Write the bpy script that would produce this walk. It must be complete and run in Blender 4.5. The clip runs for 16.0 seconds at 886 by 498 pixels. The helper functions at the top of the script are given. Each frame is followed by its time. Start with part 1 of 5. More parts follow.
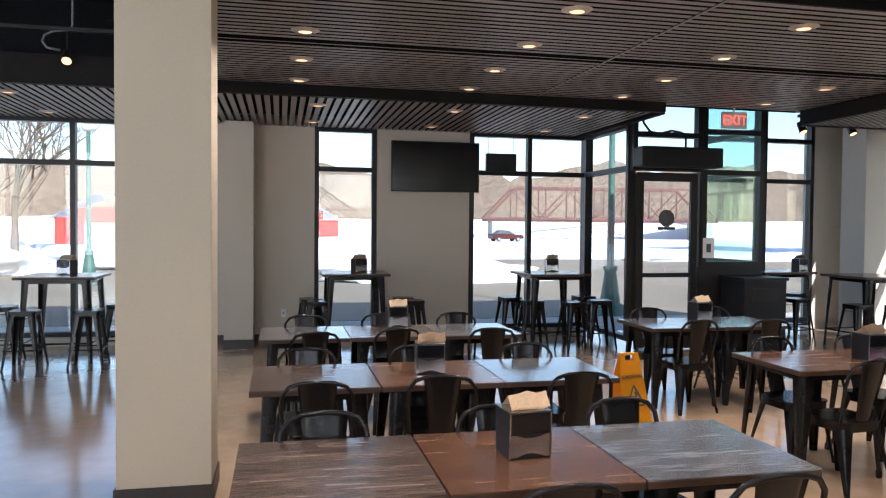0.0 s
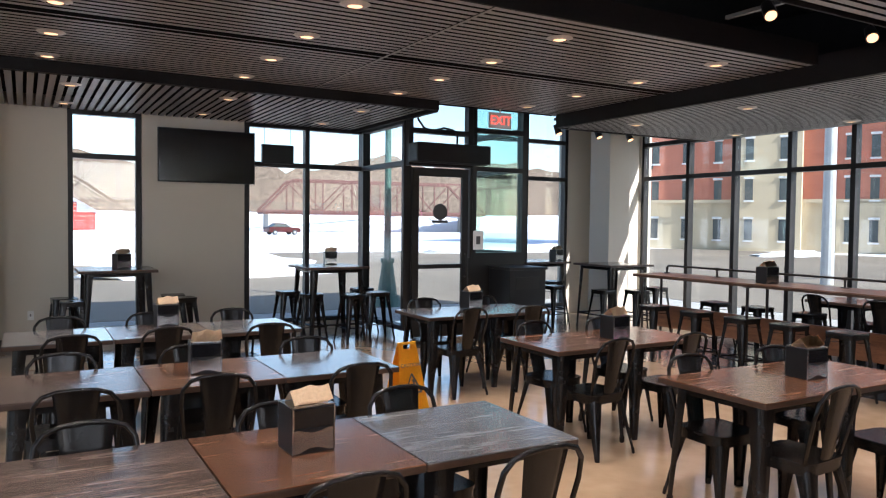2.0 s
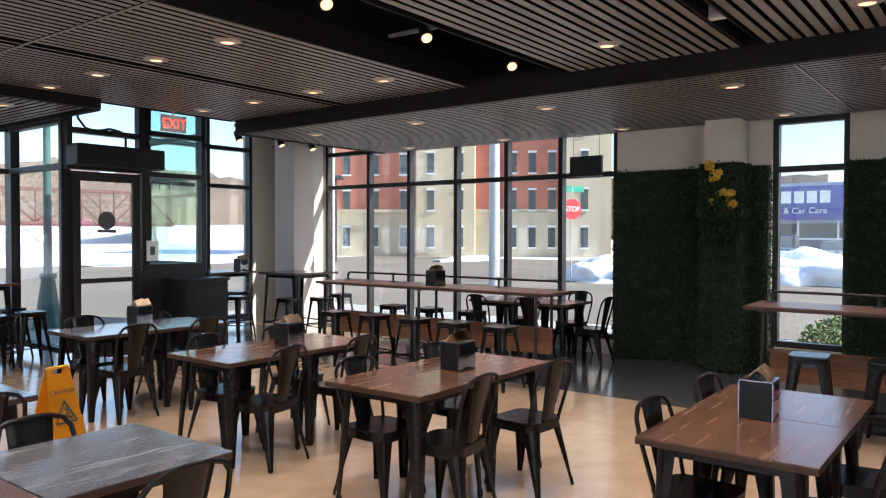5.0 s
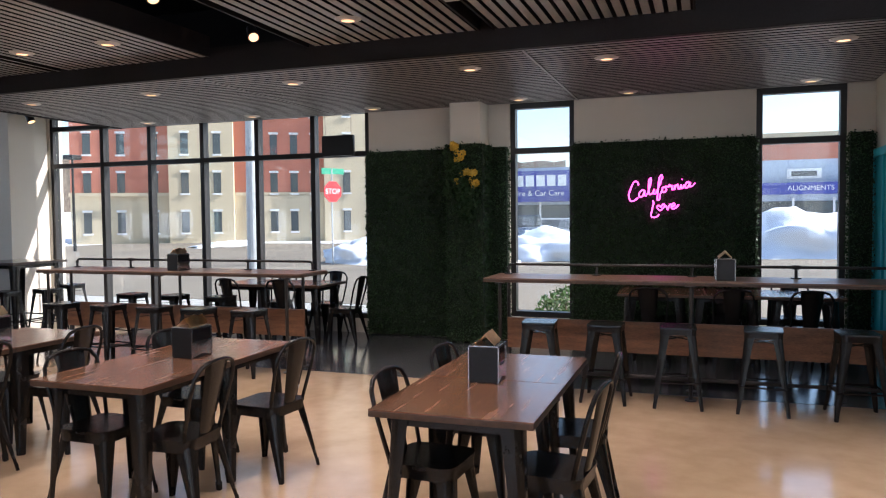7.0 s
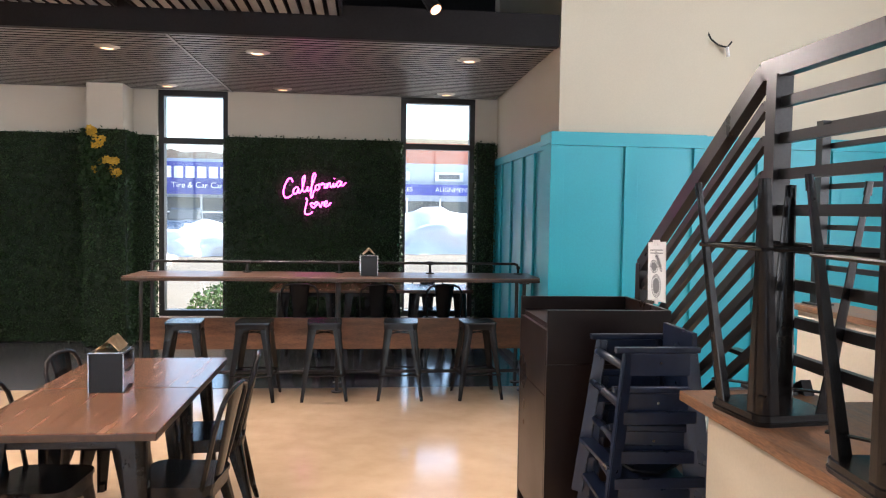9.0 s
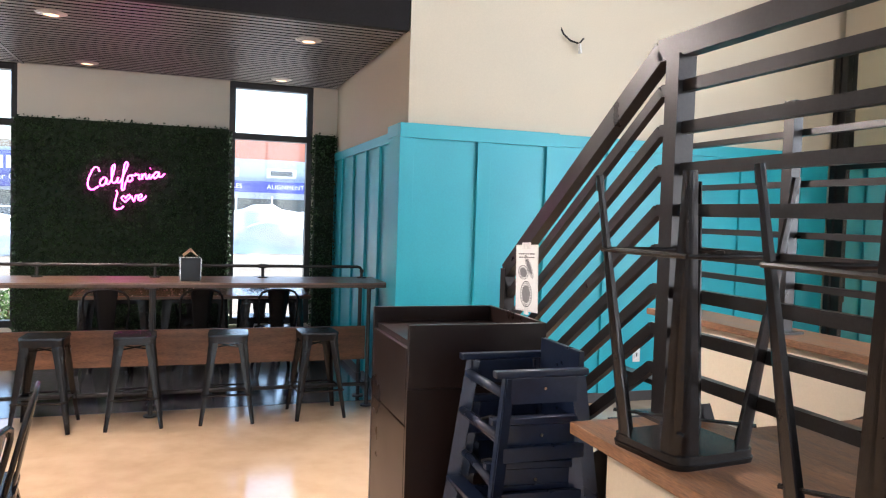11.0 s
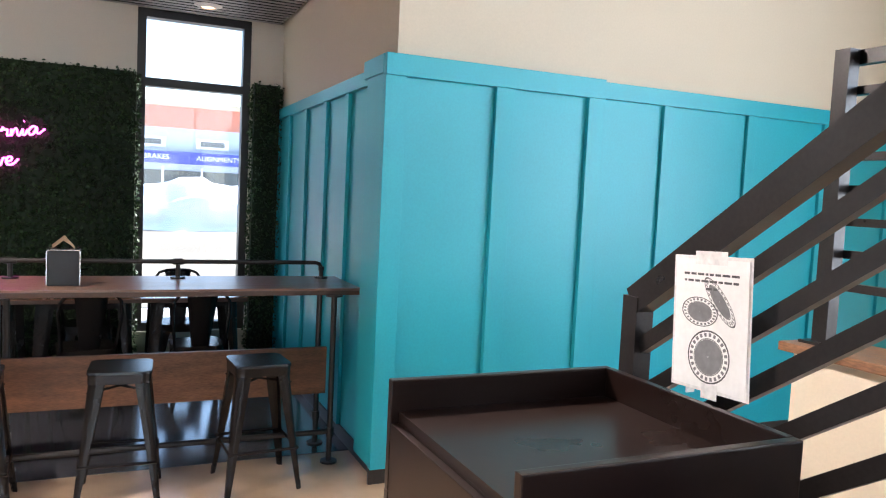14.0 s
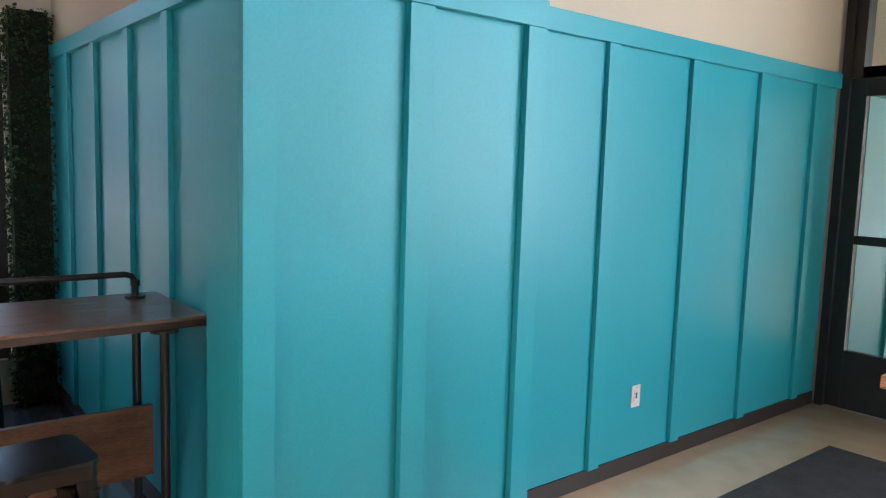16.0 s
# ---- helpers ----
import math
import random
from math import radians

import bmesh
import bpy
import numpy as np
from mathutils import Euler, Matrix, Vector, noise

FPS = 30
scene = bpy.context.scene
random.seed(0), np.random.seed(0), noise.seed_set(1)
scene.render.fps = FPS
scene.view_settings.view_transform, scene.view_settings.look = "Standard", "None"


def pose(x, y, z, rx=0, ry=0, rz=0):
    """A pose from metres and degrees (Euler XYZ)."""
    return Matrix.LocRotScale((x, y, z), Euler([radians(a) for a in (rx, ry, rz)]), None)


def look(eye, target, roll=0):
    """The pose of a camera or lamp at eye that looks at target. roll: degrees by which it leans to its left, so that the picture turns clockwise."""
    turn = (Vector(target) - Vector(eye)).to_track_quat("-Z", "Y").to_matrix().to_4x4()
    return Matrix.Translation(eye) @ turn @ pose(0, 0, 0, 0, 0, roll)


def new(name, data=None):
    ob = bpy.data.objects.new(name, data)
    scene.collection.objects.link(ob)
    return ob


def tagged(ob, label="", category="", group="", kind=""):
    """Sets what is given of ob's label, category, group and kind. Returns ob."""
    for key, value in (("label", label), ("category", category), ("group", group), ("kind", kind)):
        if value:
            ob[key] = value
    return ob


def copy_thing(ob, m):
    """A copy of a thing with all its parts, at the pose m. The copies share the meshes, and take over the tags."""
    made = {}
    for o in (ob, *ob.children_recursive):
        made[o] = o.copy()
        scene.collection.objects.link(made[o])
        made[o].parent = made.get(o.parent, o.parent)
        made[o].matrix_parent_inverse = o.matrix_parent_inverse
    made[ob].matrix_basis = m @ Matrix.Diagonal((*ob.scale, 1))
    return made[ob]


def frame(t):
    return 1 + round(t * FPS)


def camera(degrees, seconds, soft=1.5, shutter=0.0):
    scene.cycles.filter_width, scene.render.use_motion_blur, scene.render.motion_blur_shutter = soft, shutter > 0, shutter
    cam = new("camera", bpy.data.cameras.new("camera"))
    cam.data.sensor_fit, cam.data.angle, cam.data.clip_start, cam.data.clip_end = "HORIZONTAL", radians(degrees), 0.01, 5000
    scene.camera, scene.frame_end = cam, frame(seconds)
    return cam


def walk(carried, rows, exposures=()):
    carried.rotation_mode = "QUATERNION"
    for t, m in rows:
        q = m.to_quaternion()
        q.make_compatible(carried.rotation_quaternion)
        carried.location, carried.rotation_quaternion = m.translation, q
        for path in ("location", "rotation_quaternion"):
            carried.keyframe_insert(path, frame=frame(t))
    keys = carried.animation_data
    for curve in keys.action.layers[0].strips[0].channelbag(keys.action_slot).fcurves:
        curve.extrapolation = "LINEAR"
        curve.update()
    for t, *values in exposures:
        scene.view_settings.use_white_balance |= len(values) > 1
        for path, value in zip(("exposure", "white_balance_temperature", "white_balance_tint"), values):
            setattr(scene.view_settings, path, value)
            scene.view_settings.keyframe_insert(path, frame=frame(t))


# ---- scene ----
cam = camera(61.7, 16.0, soft=1.15)
METRES, EYE, TILT, LEAN, TURN = 4.7, 1.68, 0.0, 0.0, -12.4
ROWS = [
    (0.0, 0.0, 0.0, 0.0, 0.02, -1.69, -0.51),
    (0.5, -0.0026, 0.002, -0.0002, -4.35, -1.98, -0.65),
    (1.0, -0.0054, 0.0043, -0.0013, -8.69, -2.13, -0.7),
    (1.5, -0.0063, 0.0035, -0.0014, -13.0, -2.13, -0.69),
    (2.0, -0.004, -0.0003, -0.0, -17.06, -2.06, -0.63),
    (2.5, 0.0009, -0.0022, -0.0003, -20.78, -1.92, -0.57),
    (3.0, 0.0059, -0.0049, -0.0009, -24.4, -1.79, -0.52),
    (3.5, 0.0089, -0.006, -0.0015, -28.22, -1.64, -0.51),
    (4.0, 0.0147, -0.0077, -0.0018, -32.44, -1.47, -0.44),
    (6.5, 0.0698, -0.0226, -0.0105, -52.68, -1.82, 0.51),
    (7.0, 0.0766, -0.0236, -0.0144, -58.15, -2.5, 0.59),
    (7.5, 0.0761, -0.0262, -0.0152, -64.65, -3.14, 0.43),
    (8.0, 0.0756, -0.0314, -0.0136, -71.45, -3.4, -0.01),
    (8.5, 0.0819, -0.0403, -0.0134, -77.82, -3.26, -0.46),
    (9.0, 0.0898, -0.0513, -0.0107, -83.47, -2.84, -0.91),
    (9.5, 0.1024, -0.0594, -0.0116, -88.28, -2.5, -1.14),
    (10.0, 0.1308, -0.0482, -0.0138, -92.12, -2.39, -1.26),
    (12.5, 0.3946, -0.0044, -0.014, -98.2, -2.97, -2.37),
    (13.0, 0.4675, -0.0121, -0.0135, -98.83, -3.13, -2.4),
    (13.5, 0.5401, -0.0067, -0.0175, -99.72, -3.49, -2.57),
    (14.0, 0.6213, 0.0037, -0.0173, -101.18, -4.11, -2.74),
    (14.5, 0.7016, 0.0074, -0.0203, -103.26, -4.66, -2.7),
    (15.0, 0.7793, 0.0217, -0.023, -106.52, -5.13, -2.51),
    (15.5, 0.8627, 0.0324, -0.0198, -111.22, -5.56, -2.06),
    (16.0, 0.9372, 0.014, -0.0145, -116.39, -6.25, -1.71),
]
walk(cam, [(t, pose(0, 0, EYE, TILT, LEAN, TURN) @ pose(METRES * x, METRES * y, METRES * z, 90 + pitch, roll, yaw)) for t, x, y, z, yaw, pitch, roll in ROWS],
     exposures=[(0, 1.35, 5900, 15), (2.5, 1.35, 5900, 15), (6.3, 1.35, 5900, 16), (7.2, 1.42, 5950, 17), (8.2, 1.8, 6050, 16), (9.0, 2.2, 6100, 15), (10.2, 2.42, 6100, 15), (13.0, 2.5, 5950, 15), (14.5, 2.48, 6050, 15), (16.0, 2.35, 6250, 17)])

# ---- sky and sun ----
world = bpy.data.worlds.new("sky")
scene.world = world
world.use_nodes = True
wn = world.node_tree.nodes
sky = wn.new("ShaderNodeTexSky")
sky.sky_type, sky.sun_disc = "NISHITA", False
sky.sun_elevation, sky.sun_rotation = radians(36), radians(160)
wn["Background"].inputs["Strength"].default_value = 0.125
world.node_tree.links.new(sky.outputs["Color"], wn["Background"].inputs["Color"])
sun = new("sun", bpy.data.lights.new("sun", "SUN"))
sun.data.energy, sun.data.angle, sun.data.color = 4.2, radians(0.5), (1.0, 0.95, 0.87)
SUN_AZ = radians(160)
sun.matrix_world = look((0, 0, 0), (-math.sin(SUN_AZ) * math.cos(radians(36)), -math.cos(SUN_AZ) * math.cos(radians(36)), -math.sin(radians(36))))


def daylight(name, at, aim, w, h, power, color):
    """An area lamp added to strengthen the sky light in a window opening behind the walk."""
    d = bpy.data.lights.new(name, "AREA")
    d.shape, d.size, d.size_y, d.energy, d.color = "RECTANGLE", w, h, power, color
    ob = new(name, d)
    ob.matrix_world = look(at, aim)
    return ob


daylight("daylight_south", (-4.0, -6.28, 2.4), (-4.0, 0, 2.4), 6.8, 3.6, 140, (1.0, 0.97, 0.94))
daylight("daylight_stairs", (2.25, -6.38, 2.5), (2.25, 0, 2.5), 3.7, 3.3, 46, (0.93, 0.97, 1.0))
# added fill lamp on the unseen west side, to brighten the room
daylight("fill_west", (-8.1, 1.5, 2.35), (0, 1.5, 2.35), 12.6, 3.5, 36, (0.97, 0.98, 1.0))

# warm ceiling downlights
DOWN = [(x, y, 3.18) for x in (0.19, 2.04, 3.87, 5.75) for y in (4.95, 7.0)] + [(x, y, 3.18) for x in (0.19, 2.04, 3.87, 5.81) for y in (2.55, 0.68)] + [(7.29, y, 3.01) for y in (0.67, 1.98, 3.95, 5.8)]
for i, p in enumerate(DOWN):
    ld = bpy.data.lights.new("downlight_beam", "SPOT")
    ld.energy, ld.color, ld.spot_size, ld.spot_blend, ld.shadow_soft_size = 58 if p[2] > 3.1 else 34, (1.0, 0.84, 0.69), radians(125), 0.9, 0.05
    new("downlight_beam", ld).matrix_world = look(p, (p[0], p[1] + 0.001, 0))

# the track spot turned to the stairs
ld = bpy.data.lights.new("spotlight_beam", "SPOT")
ld.energy, ld.color, ld.spot_size, ld.spot_blend, ld.shadow_soft_size = 150, (1.0, 0.86, 0.74), radians(105), 0.9, 0.05
new("spotlight_beam", ld).matrix_world = look((6.1, -0.9, 3.13), (4.0, -2.6, 0.6))

# ---- materials ----
def mat(name, color, rough=0.5, metal=0.0, var=0.15, scale=4.0, fine=60.0, bump=0.1, dark=None, stretch=(1, 1, 1), coat=0.0, rvar=0.12, rnd=0.0, spec=0.5, ramp_at=(0.34, 0.66)):
    """A surface with variation at two scales, uneven gloss and fine relief."""
    m = bpy.data.materials.new(name)
    m.use_nodes = True
    n, l = m.node_tree.nodes, m.node_tree.links
    b = n["Principled BSDF"]
    tc, mp = n.new("ShaderNodeTexCoord"), n.new("ShaderNodeMapping")
    mp.inputs["Scale"].default_value = stretch
    l.new(tc.outputs["Object"], mp.inputs["Vector"])
    vec = mp.outputs["Vector"]
    n1, n2 = n.new("ShaderNodeTexNoise"), n.new("ShaderNodeTexNoise")
    n1.inputs["Scale"].default_value, n1.inputs["Detail"].default_value = scale, 4
    n2.inputs["Scale"].default_value, n2.inputs["Detail"].default_value = fine, 3
    if rnd:
        oi, ad = n.new("ShaderNodeObjectInfo"), n.new("ShaderNodeVectorMath")
        sc = n.new("ShaderNodeMath")
        sc.operation, sc.inputs[1].default_value = "MULTIPLY", 37.0
        l.new(oi.outputs["Random"], sc.inputs[0])
        l.new(vec, ad.inputs[0])
        l.new(sc.outputs[0], ad.inputs[1])
        vec = ad.outputs[0]
    l.new(vec, n1.inputs["Vector"])
    l.new(vec, n2.inputs["Vector"])
    add = n.new("ShaderNodeMath")
    add.operation = "ADD"
    half = n.new("ShaderNodeMath")
    half.operation, half.inputs[1].default_value = "MULTIPLY", 0.5
    l.new(n1.outputs["Fac"], add.inputs[0])
    l.new(n2.outputs["Fac"], add.inputs[1])
    l.new(add.outputs[0], half.inputs[0])
    ramp = n.new("ShaderNodeValToRGB")
    dk = dark or tuple(c * (1 - var * 1.6) for c in color)
    lt = tuple(min(0.95, c * (1 + var)) for c in color)
    ramp.color_ramp.elements[0].position, ramp.color_ramp.elements[1].position = ramp_at
    ramp.color_ramp.elements[0].color, ramp.color_ramp.elements[1].color = (*dk, 1), (*lt, 1)
    l.new(half.outputs[0], ramp.inputs["Fac"])
    col = ramp.outputs["Color"]
    if rnd:
        hs, mr = n.new("ShaderNodeHueSaturation"), n.new("ShaderNodeMapRange")
        mr.inputs["To Min"].default_value, mr.inputs["To Max"].default_value = 1 - rnd, 1 + rnd
        l.new(oi.outputs["Random"], mr.inputs["Value"])
        l.new(mr.outputs["Result"], hs.inputs["Value"])
        l.new(col, hs.inputs["Color"])
        col = hs.outputs["Color"]
    l.new(col, b.inputs["Base Color"])
    rr = n.new("ShaderNodeMapRange")
    rr.inputs["To Min"].default_value, rr.inputs["To Max"].default_value = max(0.02, rough - rvar), min(1, rough + rvar)
    l.new(n1.outputs["Fac"], rr.inputs["Value"])
    l.new(rr.outputs["Result"], b.inputs["Roughness"])
    b.inputs["Metallic"].default_value = metal
    b.inputs["Coat Weight"].default_value = coat
    b.inputs["Coat Roughness"].default_value = 0.15
    b.inputs["Specular IOR Level"].default_value = spec
    if bump:
        bp = n.new("ShaderNodeBump")
        bp.inputs["Strength"].default_value, bp.inputs["Distance"].default_value = bump, 0.01
        l.new(half.outputs[0], bp.inputs["Height"])
        l.new(bp.outputs["Normal"], b.inputs["Normal"])
    return m


def glow(name, color, strength):
    m = bpy.data.materials.new(name)
    m.use_nodes = True
    b = m.node_tree.nodes["Principled BSDF"]
    b.inputs["Base Color"].default_value = (*color, 1)
    b.inputs["Emission Color"].default_value = (*color, 1)
    b.inputs["Emission Strength"].default_value = strength
    return m


def glass(name, tint=(0.93, 0.96, 0.95)):
    m = bpy.data.materials.new(name)
    m.use_nodes = True
    n, l = m.node_tree.nodes, m.node_tree.links
    n.remove(n["Principled BSDF"])
    tr, gl, mx = (n.new("ShaderNode" + k) for k in ("BsdfTransparent", "BsdfGlossy", "MixShader"))
    tr.inputs["Color"].default_value = (*tint, 1)
    gl.inputs["Roughness"].default_value = 0.01
    mx.inputs[0].default_value = 0.045
    l.new(tr.outputs[0], mx.inputs[1])
    l.new(gl.outputs[0], mx.inputs[2])
    l.new(mx.outputs[0], n["Material Output"].inputs["Surface"])
    return m


M_FLOOR = mat("polished_concrete", (0.48, 0.35, 0.235), 0.14, 0, 0.14, 0.9, 5, 0.002, dark=(0.42, 0.295, 0.185), coat=0.6, rvar=0.08)
M_DARKFLOOR = mat("dark_floor_tile", (0.07, 0.07, 0.077), 0.14, 0, 0.25, 1.2, 50, 0.01, coat=0.5, rvar=0.06)
M_WALL = mat("cream_wall_paint", (0.60, 0.53, 0.405), 0.75, 0, 0.03, 0.8, 90, 0.05, spec=0.3)
M_GREYWALL = mat("grey_wall_paint", (0.61, 0.555, 0.465), 0.75, 0, 0.03, 0.8, 90, 0.05, spec=0.3)
M_TEAL = mat("teal_paint", (0.022, 0.37, 0.45), 0.36, 0, 0.05, 1.0, 80, 0.05, rvar=0.05, spec=0.38)
M_BASE = mat("dark_baseboard", (0.035, 0.028, 0.025), 0.45)
M_FRAME = mat("dark_bronze_aluminium", (0.022, 0.02, 0.019), 0.42, 0.3, 0.15, 3, 90, 0.03)
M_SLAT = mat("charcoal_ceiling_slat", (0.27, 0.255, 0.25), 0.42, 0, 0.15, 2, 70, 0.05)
M_BEAM = mat("black_beam_paint", (0.012, 0.010, 0.010), 0.6, spec=0.15)
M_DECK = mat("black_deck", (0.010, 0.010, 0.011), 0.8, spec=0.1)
M_STEEL = mat("gunmetal_steel", (0.012, 0.0105, 0.010), 0.25, 0.25, 0.18, 6, 120, 0.012, rvar=0.07, spec=0.38)
M_RAIL = mat("black_painted_steel", (0.022, 0.019, 0.018), 0.32, 0.2, 0.2, 5, 90, 0.02, spec=0.4)
M_PIPE = mat("iron_pipe", (0.04, 0.036, 0.034), 0.4, 0.6)
M_WOOD = mat("stained_table_wood", (0.18, 0.084, 0.044), 0.24, 0, 0.3, 2.6, 11, 0.07, dark=(0.035, 0.017, 0.010), stretch=(0.7, 9, 9), coat=0.5, rnd=0.14, ramp_at=(0.34, 0.66))
M_WOODDARK = mat("worn_dark_table_wood", (0.15, 0.105, 0.085), 0.24, 0, 0.3, 2.9, 12, 0.32, dark=(0.022, 0.016, 0.014), stretch=(0.8, 9, 9), coat=0.5, rnd=0.25, ramp_at=(0.36, 0.66))
# blue-grey base puts window reflections on dark-stained, glossier tops into the colour
M_WOODGREY = mat("window_sheen_table_wood", (0.20, 0.205, 0.215), 0.2, 0, 0.25, 2.4, 10, 0.08, dark=(0.062, 0.058, 0.060), stretch=(0.6, 7, 7), coat=0.7, rnd=0.15)
M_WOODEDGE = mat("dark_wood_edge", (0.05, 0.025, 0.014), 0.45, 0, 0.3, 4, 40, 0.1, stretch=(2, 9, 9))
M_BARWOOD = mat("bar_top_wood", (0.16, 0.09, 0.06), 0.35, 0, 0.3, 3, 30, 0.1, dark=(0.09, 0.045, 0.025), stretch=(9, 1.2, 9), coat=0.25, rnd=0.15)
M_PANELWOOD = mat("oak_panel", (0.20, 0.09, 0.045), 0.5, 0, 0.3, 3, 30, 0.1, dark=(0.09, 0.04, 0.02), stretch=(9, 1.2, 9))
M_CAPWOOD = mat("ledge_wood", (0.24, 0.12, 0.06), 0.4, 0, 0.3, 3, 30, 0.1, dark=(0.09, 0.045, 0.022), stretch=(1.2, 9, 9))
M_MOSS = mat("moss_leaf", (0.023, 0.054, 0.013), 0.6, 0, 0.55, 9, 90, 0.0, dark=(0.008, 0.022, 0.006))
M_MOSSBACK = mat("moss_backing", (0.010, 0.022, 0.007), 0.9)
M_FLOWER = mat("yellow_petal", (0.62, 0.36, 0.03), 0.6, 0, 0.3)
M_BLACK = mat("black_plastic", (0.013, 0.013, 0.014), 0.38, bump=0.02, spec=0.35)
M_SCREEN = mat("tv_screen", (0.008, 0.008, 0.010), 0.16, 0, 0.1, 2, 40, 0.0)
M_ESPRESSO = mat("espresso_laminate", (0.013, 0.0065, 0.005), 0.3, 0, 0.08, 2, 60, 0.015, spec=0.35)
M_NAVY = mat("navy_painted_wood", (0.008, 0.014, 0.034), 0.3, 0, 0.2, 5, 60, 0.05)
M_CHROME = mat("brushed_chrome", (0.55, 0.55, 0.55), 0.22, 1.0, 0.1, 4, 90, 0.02)
M_NAPKIN = mat("brown_paper_napkin", (0.62, 0.46, 0.30), 0.85, 0, 0.1)
M_PAPER = mat("white_paper", (0.86, 0.85, 0.82), 0.35, 0, 0.04)
M_INK = mat("grey_ink", (0.09, 0.09, 0.09), 0.6)
M_YELLOW = mat("yellow_plastic", (0.75, 0.36, 0.01), 0.4, 0, 0.08)
M_WHITEPL = mat("white_plastic", (0.78, 0.77, 0.74), 0.4)
M_CANRING = mat("lamp_trim_ring", (0.55, 0.50, 0.45), 0.3, 0.3)
M_LAMP = glow("warm_lamp", (1.0, 0.58, 0.28), 0.8)
M_SPOTLAMP = glow("bright_spot_bulb", (1.0, 0.52, 0.22), 1.1)
M_NEON = glow("pink_neon", (1.0, 0.07, 0.55), 2.4)
M_EXIT = glow("exit_red", (0.9, 0.08, 0.05), 0.9)
M_CONDUIT = mat("galvanised_steel", (0.22, 0.22, 0.225), 0.4, 0.5, 0.15, 3, 60, 0.03)
M_GLASS = glass("clear_glass")
M_GREENGLASS = glass("green_tinted_glass", (0.80, 0.93, 0.89))
M_MAT = mat("charcoal_door_mat", (0.03, 0.03, 0.032), 0.95, 0, 0.4, 8, 200, 0.4)


# ---- building helpers ----
def bx(bm, x0, y0, z0, x1, y1, z1, bev=0.0):
    r = bmesh.ops.create_cube(bm, size=1, matrix=Matrix.Translation(((x0 + x1) / 2, (y0 + y1) / 2, (z0 + z1) / 2)) @ Matrix.Diagonal((abs(x1 - x0), abs(y1 - y0), abs(z1 - z0), 1)))
    if bev:
        es = list({e for v in r["verts"] for e in v.link_edges})
        bmesh.ops.bevel(bm, geom=es, offset=bev, segments=2, affect="EDGES", profile=0.7)
    return bm


def B(*a, **k):
    return bx(bmesh.new(), *a, **k)


def rod(bm, a, b, r, r2=None, seg=10):
    """A round bar from a to b."""
    a, b = Vector(a), Vector(b)
    d = b - a
    m = Matrix.Translation((a + b) / 2) @ d.to_track_quat("Z", "Y").to_matrix().to_4x4()
    bmesh.ops.create_cone(bm, cap_ends=True, segments=seg, radius1=r, radius2=r if r2 is None else r2, depth=d.length, matrix=m)
    return bm


def beam(bm, a, b, w, h, w2=None, h2=None, bev=0.0):
    """A square bar from a to b, w across and h upright, which may taper."""
    a, b = Vector(a), Vector(b)
    d = (b - a).normalized()
    s = d.cross(Vector((0, 0, 1)))
    s = s.normalized() if s.length > 0.05 else Vector((1, 0, 0))
    u = s.cross(d)
    vs = []
    for p, ww, hh in ((a, w, h), (b, w2 or w, h2 or h)):
        vs += [bm.verts.new(p + s * (i * ww / 2) + u * (j * hh / 2)) for i, j in ((-1, -1), (1, -1), (1, 1), (-1, 1))]
    fs = [bm.faces.new([vs[i] for i in q]) for q in ((3, 2, 1, 0), (4, 5, 6, 7), (0, 1, 5, 4), (1, 2, 6, 5), (2, 3, 7, 6), (3, 0, 4, 7))]
    if bev:
        bmesh.ops.bevel(bm, geom=list({e for f in fs for e in f.edges}), offset=bev, segments=2, affect="EDGES")
    return bm


def tube(bm, pts, r, seg=8, closed=False):
    """A round tube along points."""
    pts = [Vector(p) for p in pts]
    rings, n = [], len(pts)
    up = None
    for i, p in enumerate(pts):
        a = pts[i - 1] if i or closed else p
        b = pts[(i + 1) % n] if i < n - 1 or closed else p
        d = (b - a).normalized()
        if up is None:
            up = d.orthogonal().normalized()
        up = (up - d * up.dot(d)).normalized()
        s = d.cross(up)
        rings.append([bm.verts.new(p + (up * math.cos(t) + s * math.sin(t)) * r) for t in (2 * math.pi * k / seg for k in range(seg))])
    for i in range(n if closed else n - 1):
        p, q = rings[i], rings[(i + 1) % n]
        for k in range(seg):
            bm.faces.new((p[k], p[(k + 1) % seg], q[(k + 1) % seg], q[k]))
    if not closed:
        bm.faces.new(rings[0][::-1])
        bm.faces.new(rings[-1])
    return bm


def part(name, bm, material, parent=None, label="", smooth=False):
    me = bpy.data.meshes.new(name)
    if smooth:
        for f in bm.faces:
            f.smooth = True
    bmesh.ops.recalc_face_normals(bm, faces=bm.faces)
    bm.to_mesh(me)
    bm.free()
    me.materials.append(material)
    ob = new(name, me)
    if parent is not None:
        ob.parent = parent
    if label:
        tagged(ob, label)
    return ob


def share(name, ob, parent, loc=(0, 0, 0), rz=0.0):
    """Another object on the same mesh."""
    o = new(name, ob.data)
    o.parent = parent
    o.matrix_basis = pose(*loc, 0, 0, rz)
    return o


def thing(name, label, category, group="", kind="", at=(0, 0, 0), rz=0.0):
    e = new(name)
    e.empty_display_size = 0.1
    e.matrix_basis = pose(*at, 0, 0, rz)
    return tagged(e, label, category, group, kind)


def struct(name, bm, material, label, category="wall"):
    return tagged(part(name, bm, material), label, category, "", "structure")


